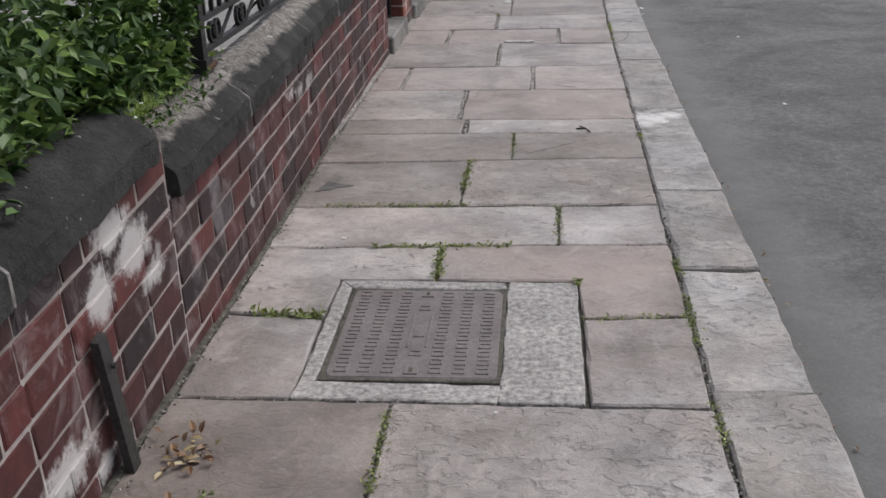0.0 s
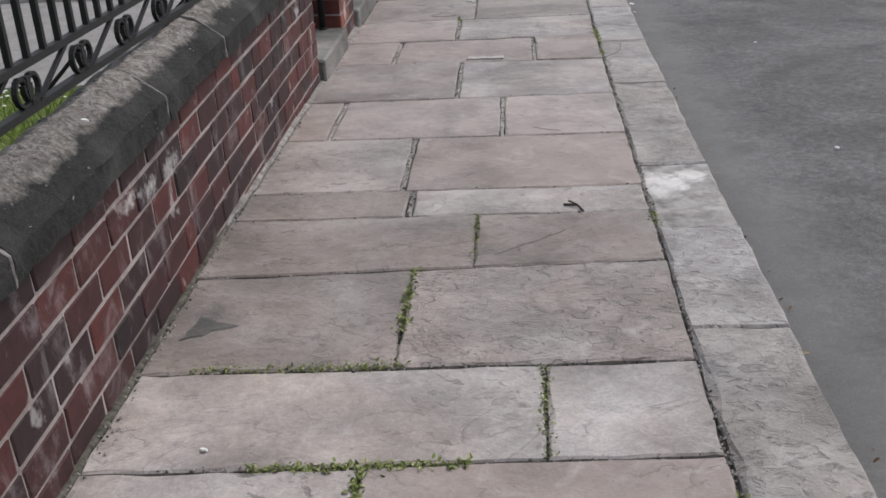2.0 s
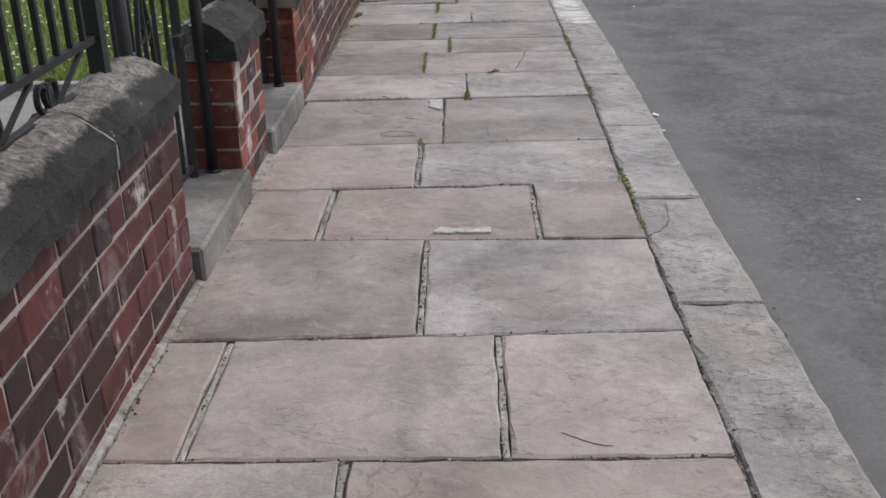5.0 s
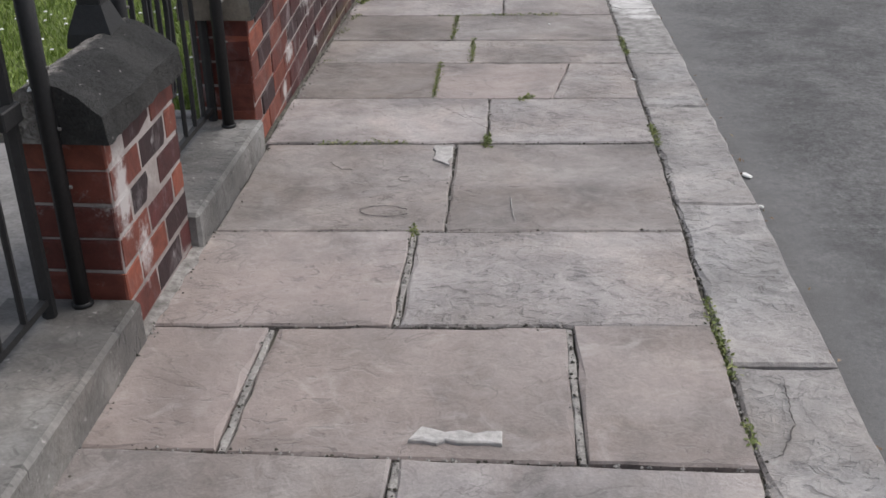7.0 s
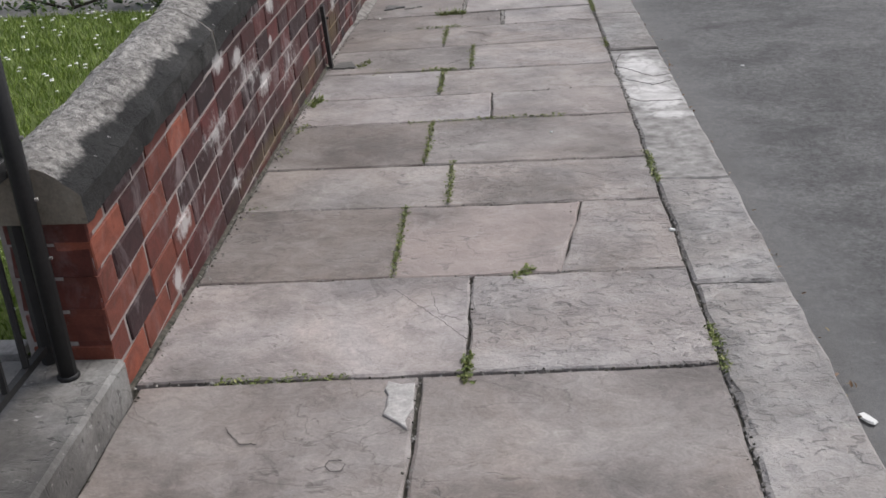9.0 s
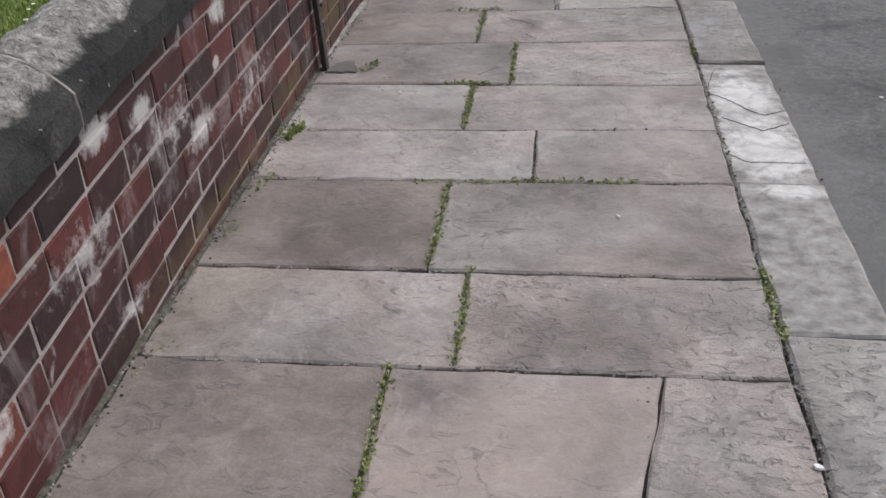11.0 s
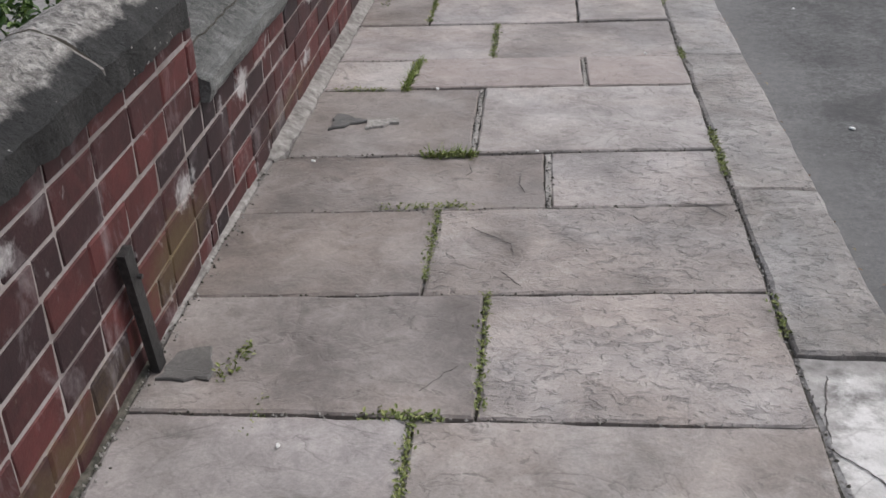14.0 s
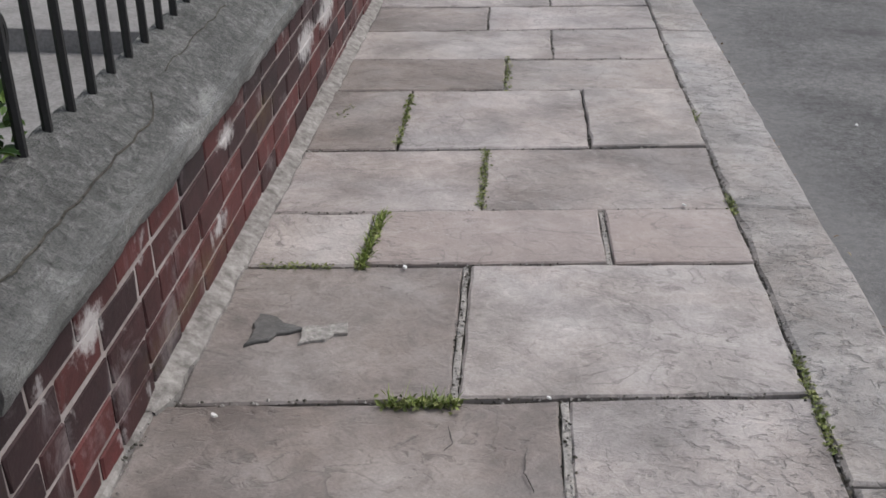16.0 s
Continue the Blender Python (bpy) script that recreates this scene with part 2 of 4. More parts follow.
def blooms(nt, pos, spots, edge, flat=False):
    """A ragged mask around the spots, on the wall or, if flat, on the ground."""
    total = 0.0
    for p, q, rp, rq, s in spots:
        d = nt.nodes.new("ShaderNodeVectorMath")
        d.operation = "SUBTRACT"
        nt.links.new(pos, d.inputs[0])
        d.inputs[1].default_value = (p, q, 0) if flat else (0, p, q)
        m = nt.nodes.new("ShaderNodeVectorMath")
        m.operation = "MULTIPLY"
        nt.links.new(d.outputs[0], m.inputs[0])
        m.inputs[1].default_value = (1 / rp, 1 / rq, 0) if flat else (0, 1 / rp, 1 / rq)
        ln = nt.nodes.new("ShaderNodeVectorMath")
        ln.operation = "LENGTH"
        nt.links.new(m.outputs[0], ln.inputs[0])
        total = maths(nt, "MAXIMUM", maths(nt, "MULTIPLY", maths(nt, "SUBTRACT", 1.25, ln.outputs["Value"]), s), total)
    rag = maths(nt, "SUBTRACT", noise_tex(nt, pos, 21, 8, 0.75), 0.5)
    return ramp(nt, maths(nt, "ADD", total, maths(nt, "MULTIPLY", rag, 1.8)), [(0.5 - edge, (0, 0, 0)), (0.5 + edge, (1, 1, 1))])


PAINT = [(0.64, 5.52, 0.11, 0.17, 1.1), (0.76, 5.62, 0.1, 0.1, 0.9), (0.8, 12.9, 0.17, 0.42, 1.0), (0.8, 12.45, 0.17, 0.3, 1.1), (0.84, 12.1, 0.14, 0.07, 1.0), (0.8, 13.3, 0.12, 0.08, 0.6)]


def white_kerb_mat():
    """Kerb stone with the worn remains of white paint."""
    m, nt, b, pos = start("worn_white_kerb", 0.75)
    big, fine = noise_tex(nt, pos, 4.0, 7, 0.6, 0.2), noise_tex(nt, pos, 90, 4, 0.7)
    crack = noise_tex(nt, pos, 3.2, 3, 0.5, 0.6)
    base = ramp(nt, noise_tex(nt, pos, 14, 5), [(0.32, (0.14, 0.133, 0.128)), (0.5, (0.26, 0.25, 0.242)), (0.68, (0.38, 0.365, 0.355))])
    worn = ramp(nt, big, [(0.36, (0.25, 0.25, 0.25)), (0.55, (1, 1, 1))])
    paint = maths(nt, "MULTIPLY", blooms(nt, pos, PAINT, 0.22, True), worn)
    col = mixed(nt, paint, base, mixed(nt, fine, (0.5, 0.49, 0.48), (0.72, 0.71, 0.7)))
    split = maths(nt, "ABSOLUTE", maths(nt, "SUBTRACT", crack, 0.5), 0)
    split = ramp(nt, split, [(0.0, (1, 1, 1)), (0.018, (0, 0, 0))])
    col = mixed(nt, maths(nt, "MULTIPLY", split, 0.35), col, (0.16, 0.15, 0.145))
    nt.links.new(col, b.inputs["Base Color"])
    relief(nt, b, maths(nt, "ADD", crack, maths(nt, "MULTIPLY", fine, 0.2)), 0.7, 0.015)
    return m


# salt blooms and ochre lime on the wall: place along the street, height, reach along and up, strength
SALT = [(2.28, 0.6, 0.14, 0.06, 1.0), (2.40, 0.5, 0.14, 0.09, 1.0), (2.17, 0.47, 0.1, 0.09, 0.95), (2.5, 0.38, 0.12, 0.06, 0.75), (1.85, 0.16, 0.2, 0.08, 0.8), (2.05, 0.06, 0.08, 0.05, 0.8),
        (4.25, 0.46, 0.12, 0.05, 0.55), (4.65, 0.43, 0.1, 0.07, 0.6), (4.45, 0.43, 0.1, 0.06, 0.5), (6.8, 0.5, 0.12, 0.08, 0.5), (8.2, 0.42, 0.07, 0.16, 0.8), (8.3, 0.2, 0.08, 0.12, 0.6),
        (11.05, 0.6, 0.09, 0.045, 1.0), (11.32, 0.55, 0.09, 0.045, 1.0), (11.72, 0.34, 0.14, 0.07, 0.8), (12.0, 0.63, 0.08, 0.06, 0.9), (11.93, 0.48, 0.035, 0.03, 1.1),
        (10.9, 0.38, 0.25, 0.1, 0.5), (11.5, 0.45, 0.3, 0.12, 0.45), (12.3, 0.3, 0.3, 0.15, 0.4), (10.38, 0.22, 0.1, 0.06, 0.75), (10.25, 0.08, 0.06, 0.07, 0.75), (11.07, 0.11, 0.12, 0.05, 0.6), (12.7, 0.62, 0.1, 0.045, 0.7), (13.7, 0.3, 0.12, 0.07, 0.65), (14.35, 0.38, 0.1, 0.07, 0.8),
        (15.44, 0.4, 0.12, 0.05, 0.7), (15.3, 0.16, 0.09, 0.05, 0.65), (16.68, 0.33, 0.22, 0.1, 0.8), (17.15, 0.35, 0.25, 0.1, 0.8)]
OCHRE = [(11.8, 0.06, 0.9, 0.05, 0.7), (12.75, 0.1, 0.5, 0.09, 0.6), (13.58, 0.17, 0.3, 0.13, 0.95), (15.0, 0.1, 0.5, 0.07, 0.5), (15.9, 0.3, 0.2, 0.08, 0.45)]


def mortar_mat():
    m, nt, b, pos = start("wall_mortar", 0.95)
    grit, broad = noise_tex(nt, pos, 45, 5, 0.7), noise_tex(nt, pos, 3.2, 5, 0.65, 0.5)
    col = mixed(nt, grit, (0.25, 0.215, 0.2), (0.5, 0.455, 0.44))
    col = mixed(nt, ramp(nt, broad, [(0.42, (0, 0, 0)), (0.66, (0.75, 0.75, 0.75))]), col, (0.13, 0.1, 0.09))
    col = mixed(nt, maths(nt, "MULTIPLY", blooms(nt, pos, OCHRE, 0.3), 0.6), col, (0.22, 0.16, 0.05))
    col = mixed(nt, maths(nt, "MULTIPLY", blooms(nt, pos, SALT, 0.2), 0.7), col, (0.6, 0.58, 0.57))
    nt.links.new(col, b.inputs["Base Color"])
    relief(nt, b, grit, 0.6, 0.006)
    return m


def brick_mat(name, dark, red, bloom):
    m, nt, b, pos = start(name, 0.72)
    rnd = nt.nodes.new("ShaderNodeObjectInfo").outputs["Random"]
    body = ramp(nt, rnd, [(0.0, dark), (0.45, tuple(0.6 * d + 0.4 * r for d, r in zip(dark, red))), (0.8, red), (1.0, tuple(1.25 * r for r in red))])
    cloud = noise_tex(nt, pos, 11, 5, 0.65, 0.8)
    fine = noise_tex(nt, pos, 120, 4, 0.7)
    col = mixed(nt, 0.9, body, ramp(nt, cloud, [(0.3, (0.28, 0.26, 0.27)), (0.55, (0.5, 0.5, 0.5)), (0.75, (0.66, 0.64, 0.64))]), "OVERLAY")
    col = mixed(nt, 0.4, col, ramp(nt, fine, [(0.3, (0.35, 0.35, 0.35)), (0.7, (0.65, 0.65, 0.65))]), "OVERLAY")
    runs = nt.nodes.new("ShaderNodeMapping")
    runs.inputs["Scale"].default_value = (1, 1.25, 0.85)
    nt.links.new(pos, runs.inputs[0])
    salt = ramp(nt, noise_tex(nt, runs.outputs[0], 4.6, 8, 0.72, 0.6), [(0.53, (0, 0, 0)), (0.72, (1, 1, 1))])
    col = mixed(nt, maths(nt, "MULTIPLY", salt, bloom), col, (0.47, 0.42, 0.43))
    flake = ramp(nt, noise_tex(nt, runs.outputs[0], 6.5, 5, 0.6, 0.3), [(0.645, (0, 0, 0)), (0.7, (1, 1, 1))])
    col = mixed(nt, maths(nt, "MULTIPLY", flake, bloom), col, (0.6, 0.58, 0.58))
    col = mixed(nt, maths(nt, "MULTIPLY", blooms(nt, pos, OCHRE, 0.35), 0.7), col, (0.095, 0.066, 0.026))
    col = mixed(nt, maths(nt, "MULTIPLY", blooms(nt, pos, SALT, 0.2), 0.8), col, (0.56, 0.54, 0.535))
    nt.links.new(col, b.inputs["Base Color"])
    relief(nt, b, maths(nt, "ADD", cloud, maths(nt, "MULTIPLY", fine, 0.5)), 0.35, 0.006)
    return m


def asphalt_mat():
    m, nt, b, pos = start("worn_asphalt", 0.9)
    grit = noise_tex(nt, pos, 75, 6, 0.85)
    patch = noise_tex(nt, pos, 1.5, 6, 0.6, 0.8)
    blot = ramp(nt, noise_tex(nt, pos, 2.3, 4, 0.55, 0.3), [(0.54, (0, 0, 0)), (0.66, (1, 1, 1))])
    col = ramp(nt, patch, [(0.32, (0.083, 0.083, 0.084)), (0.5, (0.11, 0.11, 0.111)), (0.68, (0.148, 0.147, 0.147))])
    col = mixed(nt, 0.9, col, ramp(nt, grit, [(0.32, (0.2, 0.2, 0.2)), (0.68, (0.8, 0.8, 0.8))]), "OVERLAY")
    clump = noise_tex(nt, pos, 22, 5, 0.75)
    col = mixed(nt, 0.75, col, ramp(nt, clump, [(0.35, (0.3, 0.3, 0.3)), (0.65, (0.68, 0.68, 0.68))]), "OVERLAY")
    chip = ramp(nt, noise_tex(nt, pos, 55, 2, 0.5), [(0.68, (0, 0, 0)), (0.73, (1, 1, 1))])
    col = mixed(nt, maths(nt, "MULTIPLY", chip, 0.5), col, (0.26, 0.26, 0.255))
    col = mixed(nt, maths(nt, "MULTIPLY", blot, 0.6), col, (0.05, 0.05, 0.051))
    sep = nt.nodes.new("ShaderNodeSeparateXYZ")
    nt.links.new(pos, sep.inputs[0])
    edge = maths(nt, "ADD", sep.outputs[0], maths(nt, "MULTIPLY", noise_tex(nt, pos, 3.5, 5, 0.65, 0.6), 0.45))
    dust = nt.nodes.new("ShaderNodeMapRange")
    for k, v in enumerate((1.2, 1.55, 0.55, 0.0)):
        dust.inputs[1 + k].default_value = v
    nt.links.new(edge, dust.inputs[0])
    col = mixed(nt, dust.outputs[0], col, (0.2, 0.2, 0.2))
    # dark band at the kerb foot: gutter dirt and painted kerb shade together
    dirt_shade = nt.nodes.new("ShaderNodeMapRange")
    for k, v in enumerate((1.08, 1.26, 0.7, 0.0)):
        dirt_shade.inputs[1 + k].default_value = v
    nt.links.new(edge, dirt_shade.inputs[0])
    col = mixed(nt, maths(nt, "MULTIPLY", dirt_shade.outputs[0], clump), col, (0.045, 0.043, 0.04))
    nt.links.new(col, b.inputs["Base Color"])
    relief(nt, b, grit, 0.6, 0.006)
    return m


def leaf_mat(name, a, c, light):
    m, nt, b, pos = start(name, 0.45)
    isl = nt.nodes.new("ShaderNodeNewGeometry").outputs["Random Per Island"]
    nt.links.new(ramp(nt, isl, [(0.0, a), (0.6, c), (1.0, light)]), b.inputs["Base Color"])
    return m


WHITEKERB = white_kerb_mat()
BRICK = brick_mat("purple_red_brick", (0.019, 0.0095, 0.012), (0.084, 0.019, 0.018), 0.42)
MORTAR = mortar_mat()
BRICK_RED = brick_mat("orange_red_brick", (0.11, 0.027, 0.02), (0.21, 0.058, 0.034), 0.2)
ASPHALT = asphalt_mat()
PRIVET = leaf_mat("privet_leaf", (0.02, 0.05, 0.01), (0.065, 0.125, 0.025), (0.18, 0.27, 0.06))
WEED = leaf_mat("weed_leaf", (0.09, 0.115, 0.03), (0.19, 0.235, 0.065), (0.33, 0.34, 0.14))
GRASS = leaf_mat("grass_blade", (0.14, 0.21, 0.035), (0.2, 0.28, 0.05), (0.31, 0.38, 0.1))
DEAD = leaf_mat("dead_leaf", (0.12, 0.055, 0.03), (0.25, 0.16, 0.09), (0.36, 0.3, 0.16))


# ---- builders ----
def mesh(name, verts, faces, mats, index=None, smooth=False):
    me = bpy.data.meshes.new(name)
    me.from_pydata([tuple(v) for v in verts], [], faces)
    for m in (mats if isinstance(mats, (list, tuple)) else [mats]):
        me.materials.append(m)
    if index:
        me.polygons.foreach_set("material_index", index)
    if smooth:
        me.polygons.foreach_set("use_smooth", [True] * len(me.polygons))
    me.update()
    return me


def part(name, bm, material, parent, label=""):
    me = bm
    if isinstance(bm, bmesh.types.BMesh):
        me = bpy.data.meshes.new(name)
        bm.to_mesh(me)
        bm.free()
        me.materials.append(material)
    ob = new(name, me)
    ob.parent = parent
    if label:
        ob["label"] = label
    return ob


def box_data(x0, x1, y0, y1, z0, z1, c=0.004):
    """A box with chamfered edges: 24 corners."""
    lo, hi = (x0, y0, z0), (x1, y1, z1)
    v, key = [], {}
    for sx in (0, 1):
        for sy in (0, 1):
            for sz in (0, 1):
                s = (sx, sy, sz)
                for ax in range(3):
                    p = [(hi[k] - (0 if k == ax else c)) if s[k] else (lo[k] + (0 if k == ax else c)) for k in range(3)]
                    key[s, ax] = len(v)
                    v.append(p)
    f = []
    for ax in range(3):
        a, b = (ax + 1) % 3, (ax + 2) % 3
        for side in (0, 1):
            q = []
            for i, j in ((0, 0), (1, 0), (1, 1), (0, 1)):
                s = [0, 0, 0]
                s[ax], s[a], s[b] = side, i, j
                q.append(key[tuple(s), ax])
            f.append(q if side else q[::-1])
    for ax in range(3):
        a, b = (ax + 1) % 3, (ax + 2) % 3
        for i in (0, 1):
            for j in (0, 1):
                s0, s1 = [0, 0, 0], [0, 0, 0]
                s0[a], s0[b], s1[a], s1[b], s1[ax] = i, j, i, j, 1
                q = [key[tuple(s0), a], key[tuple(s1), a], key[tuple(s1), b], key[tuple(s0), b]]
                f.append(q if i != j else q[::-1])
    for sx in (0, 1):
        for sy in (0, 1):
            for sz in (0, 1):
                q = [key[(sx, sy, sz), k] for k in range(3)]
                f.append(q if (sx + sy + sz) % 2 else q[::-1])
    return v, f


def box(name, x0, x1, y0, y1, z0, z1, material, parent=None, c=0.004, label=""):
    v, f = box_data(x0, x1, y0, y1, z0, z1, c)
    return part(name, mesh(name, v, f, material), None, parent, label)


def bar_data(points, r, sides=6, flat=1.0):
    """A bar swept along points; flat squeezes it across."""
    pts = [Vector(p) for p in points]
    v, f = [], []
    for i, p in enumerate(pts):
        d = (pts[min(i + 1, len(pts) - 1)] - pts[max(i - 1, 0)]).normalized()
        a = Vector((1, 0, 0)) if abs(d.x) < 0.9 else Vector((0, 1, 0))
        a = (a - d * a.dot(d)).normalized()
        b = d.cross(a)
        for k in range(sides):
            w = 2 * math.pi * (k + 0.5) / sides
            v.append(p + a * (r * flat * math.cos(w)) + b * (r * math.sin(w)))
    for i in range(len(pts) - 1):
        for k in range(sides):
            f.append((i * sides + k, i * sides + (k + 1) % sides, (i + 1) * sides + (k + 1) % sides, (i + 1) * sides + k))
    f.append(tuple(range(sides))[::-1])
    f.append(tuple((len(pts) - 1) * sides + k for k in range(sides)))
    return v, f


def bar(name, points, r, material, parent=None, sides=6, flat=1.0, label=""):
    v, f = bar_data(points, r, sides, flat)
    return part(name, mesh(name, v, f, material, smooth=sides > 6), None, parent, label)


def empty(name, x=0, y=0, z=0):
    ob = new(name)
    ob.location = (x, y, z)
    return ob


# ---- ground, road, kerb line ----
def kerb_x(y):
    """The inner edge of the kerb."""
    return float(np.interp(y, [2, 5, 8, 10, 13, 16, 19, 26], [0.505, 0.545, 0.58, 0.625, 0.655, 0.675, 0.70, 0.77]))


def wall_x(y):
    """The street face of the garden wall."""
    return float(np.interp(y, [0, 3.5, 5, 7, 9, 14.05, 19, 26], [-1.06, -1.06, -1.076, -1.066, -1.06, -1.045, -0.97, -0.87]))


def sheet(name, x0, x1, y0, y1, z, material, nx=1, ny=1, rough=0.0):
    v = [(x0 + (x1 - x0) * i / nx, y0 + (y1 - y0) * j / ny, z + rough * noise.noise((i * 0.37, j * 0.37, 3))) for j in range(ny + 1) for i in range(nx + 1)]
    f = [(j * (nx + 1) + i, j * (nx + 1) + i + 1, (j + 1) * (nx + 1) + i + 1, (j + 1) * (nx + 1) + i) for j in range(ny) for i in range(nx)]
    return new(name, mesh(name, v, f, material))


tagged(sheet("ground", -900, 900, -900, 900, -0.16, plain_mat("far_ground", (0.07, 0.07, 0.065), (0.13, 0.13, 0.12), 3)), "grey earth ground reaching to the horizon", "ground", kind="structure")
tagged(sheet("road", 0.7, 8.5, -6, 40, -0.085, ASPHALT, 30, 120, 0.008), "worn grey asphalt road with dark patches and a dusty gutter", "road", kind="structure")
bed = sheet("pavement", -1.12, 0.5, -1.4, 21.2, -0.021, SOIL, 4, 60, 0.0)
for q in bed.data.vertices:
    q.co.x = -1.12 + (q.co.x + 1.12) / 1.62 * (kerb_x(q.co.y) + 0.02 + 1.12)
pavement = tagged(bed, "narrow pavement of old york stone flags with weedy joints", "pavement", kind="structure")


def slab_mesh(name, outline, top, depth, material, c=0.007, step=0.16, wob=0.006, seed=0):
    """A stone of that outline with worn, slightly wavy edges."""
    rnd = random.Random(seed)
    pts = []
    n = len(outline)
    for i in range(n):
        a, b = Vector(outline[i]), Vector(outline[(i + 1) % n])
        k = max(1, int((b - a).length / step))
        for j in range(k):
            pts.append(a.lerp(b, j / k) + Vector((rnd.uniform(-wob, wob), rnd.uniform(-wob, wob))))
    cen = sum(pts, Vector((0, 0))) / len(pts)
    m = len(pts)
    v, rings = [], ((0, -depth), (0, -c), (c, 0))
    for inset, dz in rings:
        for i, p in enumerate(pts):
            e = (pts[(i + 1) % m] - pts[i - 1]).normalized()
            q = p + Vector((-e.y, e.x)) * inset * (rnd.uniform(0.6, 1.7) if rnd.random() > 0.1 else rnd.uniform(2.0, 3.6))
            v.append((q.x, q.y, top + dz))
    f = []
    for r in range(2):
        for i in range(m):
            f.append((r * m + i, r * m + (i + 1) % m, (r + 1) * m + (i + 1) % m, (r + 1) * m + i))
    f.append(tuple(2 * m + i for i in range(m)))
    return mesh(name, v, f, material)


# ---- garden ----
tagged(sheet("garden_path", -9, -1.2, 6.9, 9.75, 0.09, PATHM, 1, 1), "pale grey tarmac garden path behind the gates", "path", kind="structure")
tagged(sheet("garden_path", -9, -1.2, 14.75, 26, 0.085, PATHM, 1, 1), "pale grey tarmac garden path behind railings", "path", kind="structure")
tagged(sheet("lawn", -9, -1.2, -4, 6.9, 0.10, LAWN, 1, 1), "mown green lawn dotted with white daisies", "lawn", kind="structure")
tagged(sheet("lawn", -9, -1.2, 9.75, 14.75, 0.10, LAWN, 1, 1), "mown green lawn dotted with white daisies", "lawn", kind="structure")
for yy in (6.9, 9.75):
    tagged(box("path_edging", -8, -1.35, yy - 0.04, yy + 0.04, 0.0, 0.13, EDGING), "pale concrete edging strip along the lawn", "edging", kind="structure")
tagged(box("garden_step", -8, -1.35, 17.2, 17.6, 0.0, 0.2, PATHM), "low pale concrete step across the garden path", "step", kind="structure")


def blades(name, count, place, hmin, hmax, width, material, lean=0.5, seed=1):
    rnd = random.Random(seed)
    v, f = [], []
    for _ in range(count):
        x, y, z = place(rnd)
        h, a = rnd.uniform(hmin, hmax), rnd.uniform(0, 6.283)
        dx, dy = math.cos(a) * width / 2, math.sin(a) * width / 2
        lx, ly = rnd.gauss(0, lean) * h, rnd.gauss(0, lean) * h
        k = len(v)
        v += [(x - dx, y - dy, z), (x + dx, y + dy, z), (x + dx * 0.7 + lx * 0.4, y + dy * 0.7 + ly * 0.4, z + h * 0.6),
              (x - dx * 0.7 + lx * 0.4, y - dy * 0.7 + ly * 0.4, z + h * 0.6), (x + lx, y + ly, z + h)]
        f += [(k, k + 1, k + 2, k + 3), (k + 3, k + 2, k + 4)]
    return new(name, mesh(name, v, f, material))


def lawn_grass(y0, y1, x0, count, seed):
    tagged(blades("grass", count, lambda r: (r.uniform(x0, -1.36), r.uniform(y0, y1), 0.1), 0.025, 0.06, 0.007, GRASS, 0.5, seed),
           "short green grass blades on the lawn", "grass", kind="stuff")
    rnd = random.Random(seed + 5)
    v, f = [], []
    for _ in range(int(count / 70)):
        x, y, r = rnd.uniform(x0, -1.4), rnd.uniform(y0, y1), rnd.uniform(0.008, 0.014)
        k = len(v)
        v += [(x + r * math.cos(a * 1.047), y + r * math.sin(a * 1.047), 0.155 + 0.004 * (a % 2)) for a in range(6)] + [(x, y, 0.163)]
        f += [(k + a, k + (a + 1) % 6, k + 6) for a in range(6)]
    tagged(new("daisies", mesh("daisies", v, f, WHITE)), "small white daisies scattered over the lawn", "daisies", kind="stuff")


lawn_grass(9.8, 14.7, -4.6, 34000, 11)
lawn_grass(3.0, 6.85, -4.2, 22000, 12)


def leaf_cloud(name, count, place, size, material, parent=None, seed=3, aspect=0.5, up=0.55):
    """Many small folded leaves."""
    rnd = random.Random(seed)
    v, f = [], []
    for _ in range(count):
        p = Vector(place(rnd))
        s = size * rnd.uniform(0.6, 1.25)
        d = Vector((rnd.gauss(0.25, 0.7), rnd.gauss(-0.1, 0.7), rnd.gauss(0.25, 0.45))).normalized()
        n = Vector((rnd.gauss(0.2, 0.5), rnd.gauss(0, 0.5), up + rnd.random())).normalized()
        w = d.cross(n).normalized() * s * aspect / 2
        n = w.cross(d).normalized()
        k = len(v)
        droop = n * s * 0.12
        v += [p, p + d * s * 0.3 + w * 0.85 + droop, p + d * s * 0.68 + w * 0.8 + droop * 0.8, p + d * s - droop, p + d * s * 0.68 - w * 0.8 + droop * 0.8,
              p + d * s * 0.3 - w * 0.85 + droop, p + d * s * 0.35, p + d * s * 0.7 - droop * 0.3]
        f += [(k, k + 1, k + 6), (k + 1, k + 2, k + 7, k + 6), (k + 2, k + 3, k + 7), (k, k + 6, k + 5), (k + 6, k + 7, k + 4, k + 5), (k + 7, k + 3, k + 4)]
    return part(name, mesh(name, v, f, material), None, parent)


